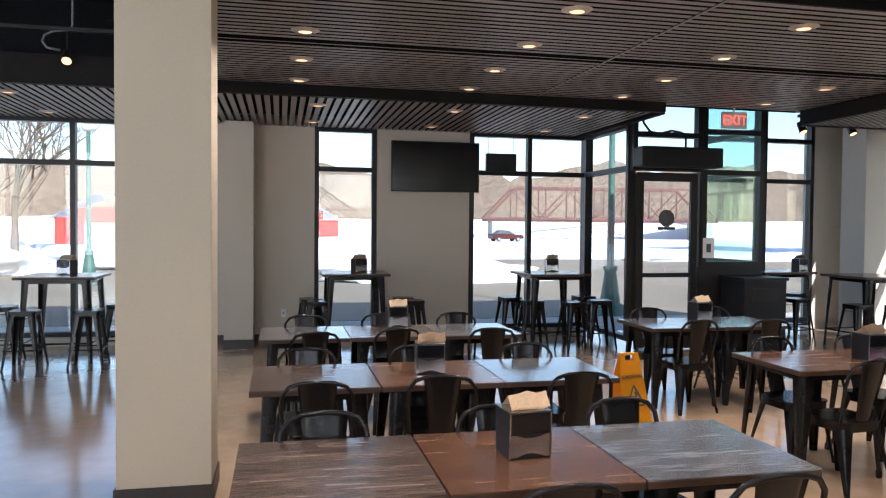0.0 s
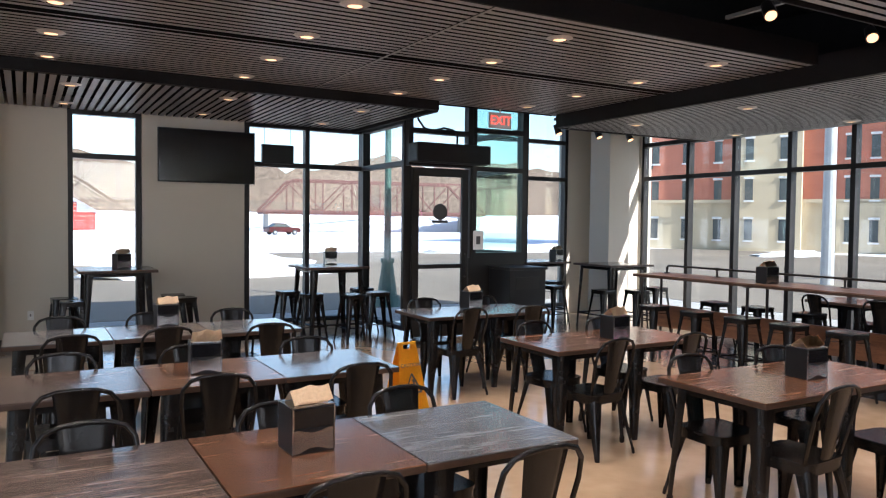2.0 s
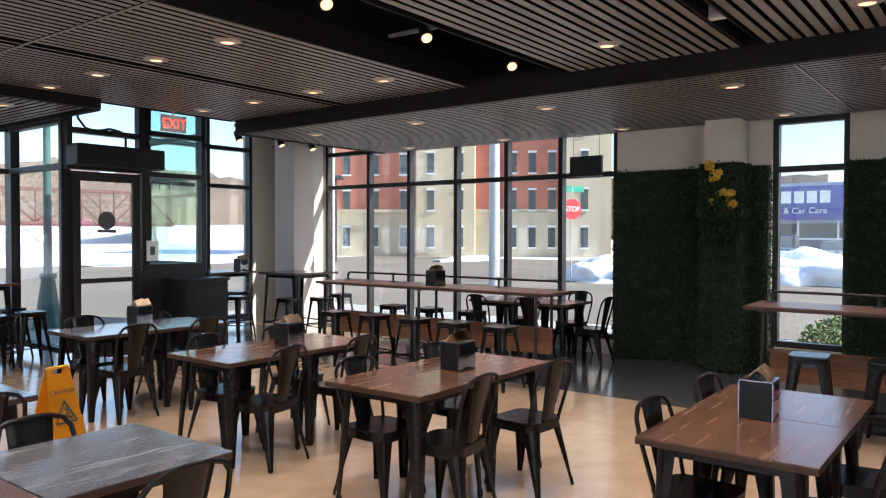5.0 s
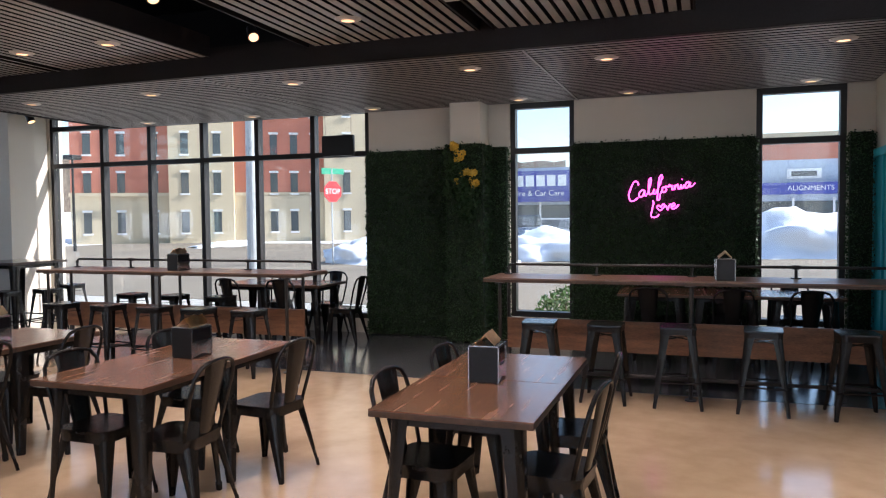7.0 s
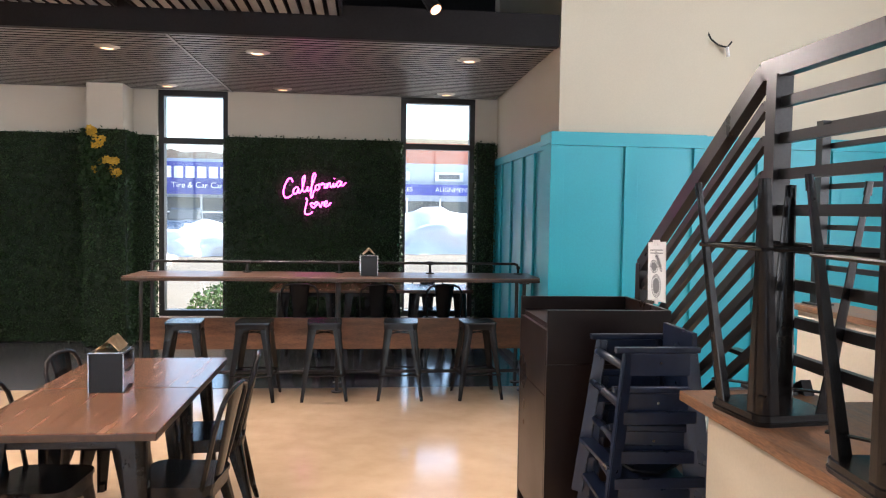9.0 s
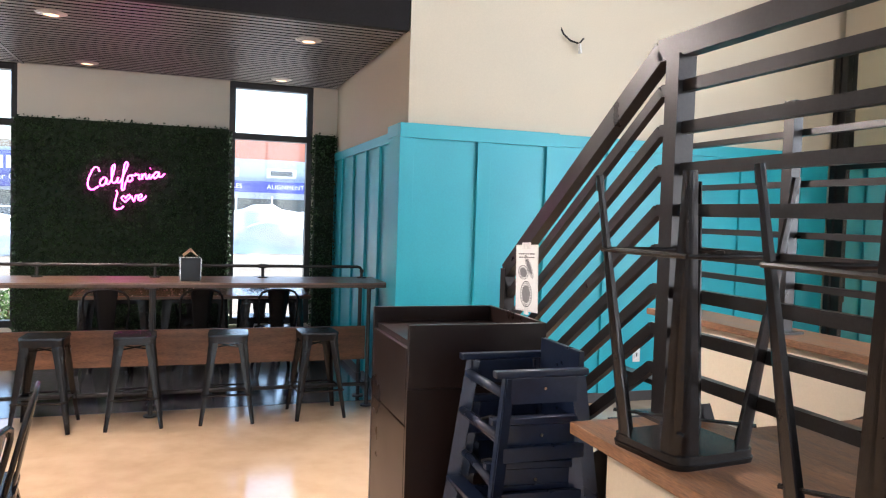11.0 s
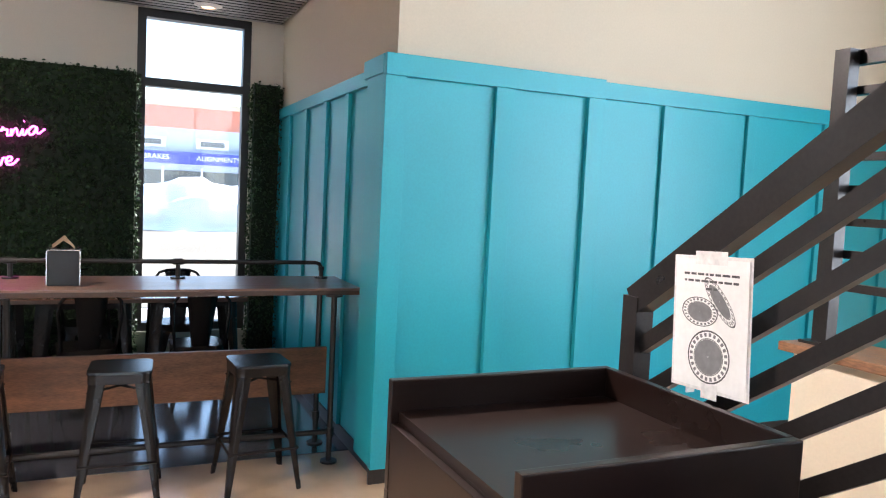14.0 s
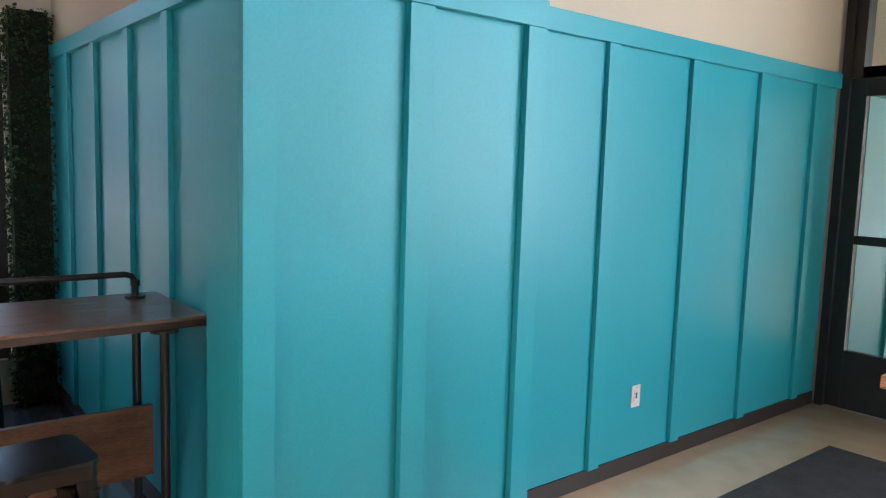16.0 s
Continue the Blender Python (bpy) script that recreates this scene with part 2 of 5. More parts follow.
def text(name, body, size, material, parent, m, depth=0.002, shear=0.0):
    """Raised lettering, turned into a mesh; it faces its own +z and is centred."""
    cu = bpy.data.curves.new(name, "FONT")
    cu.body, cu.size, cu.extrude, cu.align_x, cu.align_y, cu.shear = body, size, depth, "CENTER", "CENTER", shear
    tmp = bpy.data.objects.new(name, cu)
    me = bpy.data.meshes.new_from_object(tmp)
    bpy.data.objects.remove(tmp)
    me.materials.append(material)
    ob = new(name, me)
    ob.parent = parent
    ob.matrix_basis = m
    return ob


# ---- shell of the room ----
XE, YN, YS, XW, TOP = 9.70, 11.0, -6.3, -8.0, 4.7      # inner faces of the walls, height of the deck
struct("floor", B(XW - 0.3, YS - 0.3, -0.2, XE + 0.3, YN + 0.3, 0.0), M_FLOOR, "polished tan concrete floor with faint stains", "floor")
struct("floor_dark", B(7.18, -1.96, 0.0, XE - 0.02, 7.6, 0.004), M_DARKFLOOR, "dark grey floor finish along the window wall", "floor")
struct("ceiling_deck", B(XW - 0.3, YS - 0.3, TOP, XE + 0.3, YN + 0.3, TOP + 0.2), M_DECK, "black painted open roof deck", "ceiling")


def wall(name, spans, axis, at, thick, material, label):
    """Wall pieces (from, to, low, high) along one axis; thick is signed, away from the room."""
    bm = bmesh.new()
    for a, b, lo, hi in spans:
        if axis == "x":
            bx(bm, a, at, lo, b, at + thick, hi)
        else:
            bx(bm, at, a, lo, at + thick, b, hi)
    return struct(name, bm, material, label)


# north wall: piers between the windows, plain wall over them
wall("wall_north", [(XW - 0.25, -4.3, 0, TOP), (-4.3, -1.5, 3.14, TOP), (-1.5, 0.49, 0, TOP), (0.49, 1.41, 3.14, TOP), (1.41, 2.82, 0, TOP), (2.82, 4.70, 3.14, TOP),
                    (-4.3, -1.5, 0, 0.12), (0.49, 1.41, 0, 0.12), (2.82, 4.70, 0, 0.12), (8.86, XE + 0.25, 0, TOP), (4.78, 8.86, 3.75, TOP)], "x", YN, 0.25, M_GREYWALL, "greige painted wall with tall windows")
wall("wall_east", [(9.95, YN, 0, TOP), (4.2, 9.95, 3.35, TOP), (4.2, 9.95, 0, 0.2), (2.2, 4.2, 0, TOP), (1.37, 2.2, 3.06, TOP), (1.37, 2.2, 0, 0.3), (-0.74, 1.37, 0, TOP),
                   (-1.68, -0.74, 3.06, TOP), (-1.68, -0.74, 0, 0.3), (-2.2, -1.68, 0, TOP)], "y", XE, 0.25, M_GREYWALL, "pale grey painted wall with tall windows")
# west wall is unseen; its long opening is added for the fill lamp
wall("wall_west", [(YS, -5, 0, TOP), (-5, 8, 0, 0.5), (-5, 8, 4.2, TOP), (8, YN, 0, TOP)], "y", XW, -0.25, M_WALL, "cream painted wall, out of view, with a long opening added for a fill lamp")
wall("wall_south", [(XW, -7.5, 0, TOP), (-7.5, -0.5, 0, 0.5), (-7.5, -0.5, 4.3, TOP), (-0.5, 0.3, 0, TOP), (0.3, 4.2, 0, 0.8), (0.3, 4.2, 4.3, TOP), (4.2, 4.6, 0, TOP), (4.6, 6.6, 3.4, TOP)], "x", YS, -0.25, M_WALL, "cream painted wall round the side door")
struct("wall_column_north", B(-0.75, 10.5, 0, -0.36, YN - 0.003, 3.1), M_GREYWALL, "greige wall pilaster")
struct("pillar", B(-0.94, 4.62, 0, -0.4, 5.06, TOP, bev=0.008), M_WALL, "square cream painted pillar standing in the room", "pillar")
struct("pillar_baseboard", B(-0.952, 4.608, 0, -0.388, 5.072, 0.12), M_BASE, "dark baseboard round the pillar", "baseboard")
bm = bmesh.new()
for a, b in ((-1.5, -0.75), (-0.36, 0.49), (1.41, 2.82)):
    bx(bm, a, YN - 0.015, 0, b, YN - 0.002, 0.11)
bx(bm, -0.765, 10.485, 0, -0.345, 10.498, 0.11)
struct("baseboard_north", bm, M_BASE, "dark baseboard", "baseboard")

# teal corner block: its short face looks north, its long face west
struct("wall_teal_block", B(6.64, -3.27, 0, XE + 0.25, -1.96, TOP), M_WALL, "cream wall block above teal wainscot")
struct("wall_teal_long", B(6.70, YS - 6.2, 0, 6.95, -3.27, TOP), M_WALL, "cream wall above teal wainscot")
WZ = 2.335


def wainscot(name, a, b, battens, axis, at, side, top_rail=0.10, base=0.09, top=WZ, depth=0.042):
    """Teal boards: flat backing, stiles, top rail and cap; one board at a time."""
    w = tagged(new(name), "teal painted board and batten wainscot", "wainscot", "", "structure")

    def slab(nm, u0, u1, z0, z1, d0, d1, bev=0.0):
        lo, hi = at + side * d0, at + side * d1
        lo, hi = min(lo, hi), max(lo, hi)
        bmm = B(u0, lo, z0, u1, hi, z1, bev=bev) if axis == "x" else B(lo, u0, z0, hi, u1, z1, bev=bev)
        return part(nm, bmm, M_TEAL, w)

    slab("backing_panel", a, b, base, top - 0.01, 0.001, 0.010)
    slab("top_rail", a, b, top - top_rail, top, 0.010, depth, 0.003)
    for c, wd in battens:
        slab("batten", c - wd / 2, c + wd / 2, base, top - top_rail - 0.0005, 0.010, depth - 0.007, 0.003)
    lo, hi = sorted((at + side * 0.001, at + side * 0.02))
    part("baseboard", B(a, lo, 0, b, hi, base - 0.001) if axis == "x" else B(lo, a, 0, hi, b, base - 0.001), M_BASE, w, "dark baseboard")
    return w


wainscot("trim_wainscot_north", 6.99, XE, [(7.46, 0.075), (8.0, 0.075), (8.6, 0.075), (9.2, 0.075), (9.66, 0.07)], "x", -1.96, 1, 0.085, top=2.297)
wainscot("trim_wainscot_corner", 6.641, 6.988, [(6.785, 0.288)], "x", -1.96, 1, 0.10, depth=0.075)
wainscot("trim_wainscot_block", -3.27, -1.886, [(-1.945, 0.118), (-2.60, 0.115), (-3.215, 0.11)], "y", 6.64, -1, 0.115, depth=0.05)
wainscot("trim_wainscot_long", YS + 0.032, -3.27, [(-3.30, 0.05), (-3.82, 0.08), (-4.53, 0.08), (-5.25, 0.08), (-5.96, 0.08)], "y", 6.70, -1)

wainscot("trim_wainscot_porch", YS - 6.1, YS - 0.12, [(YS - 0.5 - 0.71 * i, 0.08) for i in range(8)], "y", 6.70, -1)
struct("wall_porch_west", B(4.2, YS - 6.2, 0, 4.4, YS - 0.26, 3.6), M_WALL, "cream wall of the side porch")
struct("ceiling_porch", B(4.2, YS - 6.2, 3.601, 6.69, YS - 0.26, 3.8), M_WALL, "white ceiling of the side porch", "ceiling")
struct("floor_porch", B(4.2, YS - 6.2, -0.15, 6.69, YS - 0.31, -0.005), M_FLOOR, "concrete floor of the side porch", "floor")
# thin black sheets over the pale wall tops
struct("wall_north_upper_corner", B(4.65, YN - 0.03, 3.78, XE - 0.01, YN - 0.002, TOP - 0.002), M_DECK, "black sheet on the wall above the corner glazing")
struct("wall_east_upper", B(XE - 0.03, -1.9, 3.42, XE - 0.002, YN - 0.04, TOP - 0.002), M_DECK, "black sheet on the wall above the hung ceiling")
struct("wall_north_upper", B(XW, YN - 0.03, 3.42, 4.54, YN - 0.002, TOP - 0.002), M_DECK, "black sheet on the wall above the hung ceiling")

# ---- ceilings ----
def slats(name, x0, x1, y0, y1, z, along, label, seams=(), pitch=0.1, wide=0.064):
    """A hung ceiling of open slats under a dark back, one mesh."""
    bm = bmesh.new()
    lo, hi = (y0, y1) if along == "x" else (x0, x1)
    u = lo + 0.02
    while u + wide < hi:
        if not any(abs(u + wide / 2 - s) < 0.06 for ax, s in seams if ax != along):
            cuts = sorted(s for ax, s in seams if ax == along)
            a0 = x0 if along == "x" else y0
            a1 = x1 if along == "x" else y1
            pts = [a0, *cuts, a1]
            for i in range(len(pts) - 1):
                p, q = pts[i] + (0.02 if i else 0), pts[i + 1] - (0.02 if i < len(pts) - 2 else 0)
                if along == "x":
                    bx(bm, p, u, z, q, u + wide, z + 0.035)
                else:
                    bx(bm, u, p, z, u + wide, q, z + 0.035)
        u += pitch
    for ax, c in seams:
        if ax == "x":
            bx(bm, c - 0.014, y0, z - 0.003, c + 0.014, y1, z + 0.05)
        else:
            bx(bm, x0, c - 0.014, z - 0.003, x1, c + 0.014, z + 0.05)
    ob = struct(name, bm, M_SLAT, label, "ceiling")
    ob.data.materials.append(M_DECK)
    # shade between the slats put into colour: all faces but the undersides black
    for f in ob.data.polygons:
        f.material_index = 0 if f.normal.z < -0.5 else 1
    back = struct(name + "_back", B(x0, y0, z + 0.16, x1, y1, z + 0.18), M_DECK, "black backing above the slats", "ceiling")
    return ob, back


ZA, ZN, ZE = 3.22, 3.12, 3.05
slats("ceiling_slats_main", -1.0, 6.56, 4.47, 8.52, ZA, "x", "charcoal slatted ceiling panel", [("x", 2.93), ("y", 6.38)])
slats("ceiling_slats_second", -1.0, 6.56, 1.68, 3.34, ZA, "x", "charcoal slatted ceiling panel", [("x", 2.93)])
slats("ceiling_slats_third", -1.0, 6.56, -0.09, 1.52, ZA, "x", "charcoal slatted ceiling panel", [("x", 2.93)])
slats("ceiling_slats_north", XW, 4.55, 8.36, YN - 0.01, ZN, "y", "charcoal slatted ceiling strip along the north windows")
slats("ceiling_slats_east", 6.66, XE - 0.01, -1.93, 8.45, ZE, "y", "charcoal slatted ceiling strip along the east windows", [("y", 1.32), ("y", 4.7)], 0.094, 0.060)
bm = bmesh.new()
bx(bm, XW, 8.26, 3.10, 4.57, 8.36, 3.40)
bx(bm, 4.55, 8.37, 3.09, 4.62, YN, 3.40)
struct("beam_north", bm, M_BEAM, "black ceiling beam", "beam")
bm = bmesh.new()
bx(bm, 6.58, -1.93, 3.04, 6.655, 8.45, 3.31)
bx(bm, 6.656, 8.455, 3.04, XE, 8.53, 3.31)
struct("beam_east", bm, M_BEAM, "black ceiling beam", "beam")
for y0, y1 in ((4.47, 8.53), (1.68, 3.34), (-0.09, 1.52)):
    for x0, ya, x1, yb in ((-1.04, y0 - 0.02, 6.57, y0 - 0.001), (-1.04, y1 + 0.001, 6.57, y1 + 0.02), (-1.04, y0, -1.002, y1)):
        struct("ceiling_fascia", B(x0, ya, ZA - 0.005, x1, yb, ZA + 0.2), M_BEAM, "black edge board of a hung ceiling panel", "ceiling")


# ---- windows ----
def window(name, axis, at, posts, bars, z0, z1, label, dims=(0.07, 0.12), pane=M_GLASS):
    """A glazed screen: posts at the given places, level bars, one pane a field."""
    w = tagged(new(name), label, "window", "", "structure")
    fw, fd = dims

    def slab(nm, u0, u1, a0, a1, m):
        d = fd / 2 if m is M_FRAME else 0.004
        return part(nm, B(u0, at - d, a0, u1, at + d, a1) if axis == "x" else B(at - d, u0, a0, at + d, u1, a1), m, w)

    for p in posts:
        slab("window_post", p - fw / 2, p + fw / 2, z0, z1, M_FRAME)
    lv = [z0 + fw / 2, *bars, z1 - fw / 2]
    for p, q in zip(posts[:-1], posts[1:]):
        for z in lv:
            slab("window_bar", p + fw / 2, q - fw / 2, z - fw / 2, z + fw / 2, M_FRAME)
        for a, b in zip(lv[:-1], lv[1:]):
            g = slab("pane", p + fw / 2, q - fw / 2, a + fw / 2, b - fw / 2, pane)
            g.visible_shadow = False
    return w


window("window_1", "x", YN + 0.1, [-4.27, -2.78, -1.53], [2.52], 0.12, 3.14, "tall dark-framed window")
window("window_2", "x", YN + 0.1, [0.52, 1.37], [2.52], 0.12, 3.14, "narrow tall dark-framed window")
window("window_3", "x", YN + 0.06, [2.86, 3.79, 4.72], [2.52], 0.12, 3.14, "tall dark-framed double window beside the entrance")
window("window_4", "y", 4.74, [9.50, 10.95], [2.52], 0.12, 3.14, "glazed side of the entrance")
window("window_5", "x", YN + 0.06, [6.72, 7.93, 8.84], [2.50, 3.18], 0.12, 3.75, "tall dark-framed window in the corner")
window("window_6", "y", XE + 0.08, [4.23, 5.09, 6.02, 6.98, 7.96, 8.89, 9.93], [2.5, 3.1], 0.2, 3.35, "long row of dark-framed windows on the street")
window("window_7", "y", XE + 0.1, [1.40, 2.17], [2.45], 0.3, 3.06, "narrow tall window between green walls")
window("window_8", "y", XE + 0.1, [-1.65, -0.775], [2.45], 0.3, 3.06, "narrow tall window beside a green wall")
window("window_9", "x", 9.42, [4.74, 5.72], [2.98], 2.48, 3.75, "glazing over the entrance door")
window("window_10", "x", 9.42, [5.80, 6.70], [2.48, 3.05], 1.16, 3.75, "green-tinted glazing beside the entrance door", pane=M_GREENGLASS)
window("window_11", "y", 6.74, [9.5, 10.95], [2.5, 3.1], 1.16, 3.75, "glazed side of the entrance")
struct("trim_entrance_panel", B(5.72, 9.38, 0, 6.74, 9.46, 1.16), M_FRAME, "dark solid panel under the entrance glazing", "panel")
struct("trim_entrance_side", B(6.71, 9.47, 0, 6.77, 10.98, 1.16), M_FRAME, "dark solid panel at the side of the entrance", "panel")
struct("trim_entrance_post", B(5.73, 9.37, 1.165, 5.79, 9.47, 3.75), M_FRAME, "dark post beside the entrance door", "post")


def glass_door(name, at, w, h, rz, label, rails=(0.30, 1.04)):
    d = tagged(new(name), label, "door", "", "structure")
    d.matrix_basis = pose(*at, 0, 0, rz)
    part("door_stile", B(0, -0.025, 0.01, 0.10, 0.025, h), M_FRAME, d)
    part("door_stile", B(w - 0.10, -0.025, 0.01, w, 0.025, h), M_FRAME, d)
    part("door_rail", B(0.101, -0.025, h - 0.12, w - 0.101, 0.025, h), M_FRAME, d)
    part("door_rail", B(0.101, -0.025, 0.01, w - 0.101, 0.025, rails[0]), M_FRAME, d)
    part("door_rail", B(0.101, -0.025, rails[1] - 0.03, w - 0.101, 0.025, rails[1] + 0.03), M_FRAME, d)
    for a, b in ((rails[0], rails[1] - 0.03), (rails[1] + 0.03, h - 0.12)):
        part("pane", B(0.101, -0.004, a + 0.001, w - 0.101, 0.004, b - 0.001), M_GLASS, d).visible_shadow = False
    part("door_handle", tube(bmesh.new(), [(w - 0.05, -0.026, 0.88), (w - 0.05, -0.08, 0.9), (w - 0.05, -0.085, 1.05), (w - 0.05, -0.08, 1.2), (w - 0.05, -0.026, 1.22)], 0.012), M_FRAME, d, smooth=True)
    return d


glass_door("door_1", (4.79, 9.42, 0), 0.92, 2.46, 0, "dark-framed glazed entrance door, closed")
struct("trim_side_door_jamb", B(6.61, YS - 0.1, 0, 6.668, YS + 0.03, 3.4), M_FRAME, "black jamb of the side door", "door frame")
glass_door("door_2", (5.66, YS - 0.02, 0), 0.945, 2.30, 0, "black-framed glazed side door, closed", (0.42, 1.2))
window("window_12", "x", YS - 0.05, [4.64, 5.62, 6.57], [2.34], 2.305, 3.4, "glazing over the side door")
window("window_13", "x", YS - 0.05, [4.64, 5.62], [1.2], 0.02, 2.3, "glazed sidelight of the side door")

window("window_16", "x", YS - 6.1, [4.45, 5.55, 6.64], [2.3], 0.0, 3.6, "glazed end of the side porch")
window("window_17", "x", YS - 0.17, [0.35, 1.6, 2.9, 4.15], [2.4], 0.8, 4.3, "tall dark-framed windows behind the stairs")
window("window_14", "x", YS - 0.12, [-7.45, -5.7, -4.0, -2.3, -0.55], [2.5], 0.5, 4.3, "tall dark-framed windows behind the walk")
# unseen west windows, added to frame the fill lamp
window("window_15", "y", XW - 0.12, [-4.95, -2.8, -0.6, 1.5, 3.7, 5.8, 7.95], [2.5], 0.5, 4.2, "unseen row of dark-framed windows added round the west fill lamp")

# corner columns
for x0, y0, x1, y1 in ((8.66, 9.62, 9.12, 10.12), (9.40, 9.98, 9.68, 10.40)):
    struct("corner_column", B(x0, y0, 0, x1, y1, TOP, bev=0.01), M_GREYWALL, "white painted square column by the corner windows", "column")

# ---- furniture kinds ----
def rounded_plate(bm, w, d, z0, z1, r, seg=5, taper=1.0):
    """A plate with rounded corners, w by d, its top drawn in by taper."""
    rings = []
    for z, k in ((z0, 1.0), (z1, taper)):
        ring = []
        for cx, cy, a0 in ((1, 1, 0), (-1, 1, 90), (-1, -1, 180), (1, -1, 270)):
            for i in range(seg):
                a = radians(a0 + 90 * i / (seg - 1))
                ring.append(bm.verts.new(((cx * (w / 2 - r) + r * math.cos(a)) * k, (cy * (d / 2 - r) + r * math.sin(a)) * k, z)))
        rings.append(ring)
    n = len(rings[0])
    for i in range(n):
        bm.faces.new((rings[0][i], rings[0][(i + 1) % n], rings[1][(i + 1) % n], rings[1][i]))
    bm.faces.new(rings[0][::-1])
    bm.faces.new(rings[1])
    return bm


def channel_leg(bm, a, b, w0, w1, inward):
    """A folded sheet leg from a (top) to b (foot): two flanges meeting in a round outer corner, tapering to a capped foot."""
    a, b = Vector(a), Vector(b)
    ix, iy = inward
    rings = []
    for c, w in ((a, w0), (a.lerp(b, 0.55), w0 * 0.42 + w1 * 0.58), (b, w1)):
        r, t = 0.55 * w, min(0.006, w * 0.2)
        out = [(w, 0.0)] + [(r - r * math.sin(radians(18 * i)), r - r * math.cos(radians(18 * i))) for i in range(6)] + [(0.0, w)]
        inn = [(w, t)] + [(r - (r - t) * math.sin(radians(18 * i)), r - (r - t) * math.cos(radians(18 * i))) for i in range(6)] + [(t, w)]
        rings.append([bm.verts.new(c + Vector((ix * u, iy * v, 0))) for u, v in out + inn[::-1]])
    n = len(rings[0])
    for p, q in zip(rings[:-1], rings[1:]):
        for i in range(n):
            bm.faces.new((p[i], p[(i + 1) % n], q[(i + 1) % n], q[i]))
    for ring in (rings[0], rings[-1]):
        for i in range(7):
            bm.faces.new((ring[i], ring[i + 1], ring[n - 2 - i], ring[n - 1 - i]))
    e = b + (a - b).normalized() * 0.045
    rod(bm, e + Vector((ix, iy, 0)) * w1 * 0.42, b + Vector((ix, iy, 0)) * w1 * 0.42, w1 * 0.5, w1 * 0.46, 10)
    return bm


def chair_proto(at, rz):
    """Steel cafe chair; it looks towards its own +y, the back stands at -y."""
    c = thing("cafe_chair", "gunmetal stamped-steel cafe chair with a hooped back", "chair", "cafe chairs at the tables", at=at, rz=rz)
    seat = rounded_plate(bmesh.new(), 0.36, 0.36, 0.435, 0.452, 0.07)
    part("seat", seat, M_STEEL, c)
    part("seat_skirt", rounded_plate(bmesh.new(), 0.345, 0.345, 0.385, 0.4345, 0.06), M_STEEL, c)
    for sx in (-1, 1):
        part("leg", channel_leg(bmesh.new(), (sx * 0.165, 0.165, 0.43), (sx * 0.20, 0.205, 0.0), 0.085, 0.024, (-sx, -1)), M_STEEL, c)
        part("leg", channel_leg(bmesh.new(), (sx * 0.165, -0.165, 0.43), (sx * 0.205, -0.245, 0.0), 0.085, 0.024, (-sx, 1)), M_STEEL, c)
    pts = [(-0.165, -0.14, 0.44), (-0.18, -0.17, 0.56), (-0.195, -0.205, 0.70), (-0.185, -0.228, 0.785), (-0.15, -0.24, 0.83), (-0.09, -0.247, 0.85), (0, -0.25, 0.856)]
    pts += [(-x, y, z) for x, y, z in pts[-2::-1]]
    part("back_hoop", tube(bmesh.new(), pts, 0.0115, 8), M_STEEL, c, smooth=True)
    bm = bmesh.new()
    rows = []
    for i in range(7):
        k = i / 6
        z, y, w = 0.452 + 0.40 * k, -0.165 - 0.082 * k, 0.062 + 0.045 * k
        rows.append([bm.verts.new((x * w, y - 0.012 * (1 - x * x) * (1 if abs(x) < 1 else 0) + dy, z)) for dy in (0, 0.004) for x in (-1, -0.5, 0, 0.5, 1)])
    for p, q in zip(rows[:-1], rows[1:]):
        for i in range(4):
            bm.faces.new((p[i], p[i + 1], q[i + 1], q[i]))
            bm.faces.new((p[i + 6], p[i + 5], q[i + 5], q[i + 6]))
        bm.faces.new((p[0], q[0], q[5], p[5]))
        bm.faces.new((p[4], p[9], q[9], q[4]))
    part("back_panel", bm, M_STEEL, c, smooth=True)
    return c


def stool_proto(at, h, rz=0.0, name="bar_stool", label="gunmetal stamped-steel bar stool without a back", group="bar stools"):
    s = thing(name, label, "stool", group, at=at, rz=rz)
    part("seat", rounded_plate(bmesh.new(), 0.30, 0.30, h - 0.014, h, 0.045, taper=0.985), M_STEEL, s)
    part("seat_skirt", rounded_plate(bmesh.new(), 0.29, 0.29, h - (0.06 if h < 0.75 else 0.036), h - 0.0145, 0.04), M_STEEL, s)
    f = 0.20
    for sx in (-1, 1):
        for sy in (-1, 1):
            part("leg", channel_leg(bmesh.new(), (sx * 0.138, sy * 0.138, h - 0.02), (sx * f, sy * f, 0), 0.075 if h < 0.75 else 0.072, 0.026, (-sx, -sy)), M_STEEL, s)
    bm = bmesh.new()
    q = 0.178
    for a, b in (((-q, -q), (q, -q)), ((q, -q), (q, q)), ((q, q), (-q, q)), ((-q, q), (-q, -q))):
        rod(bm, (*a, 0.22), (*b, 0.22), 0.008, seg=8)
    part("foot_rail", bm, M_STEEL, s)
    bm = bmesh.new()
    for sg in (-1, 1):
        beam(bm, (-0.14, -0.14 * sg, h - 0.10), (0.14, 0.14 * sg, h - 0.10), 0.02, 0.006)
    part("cross_brace", bm, M_STEEL, s)
    return s


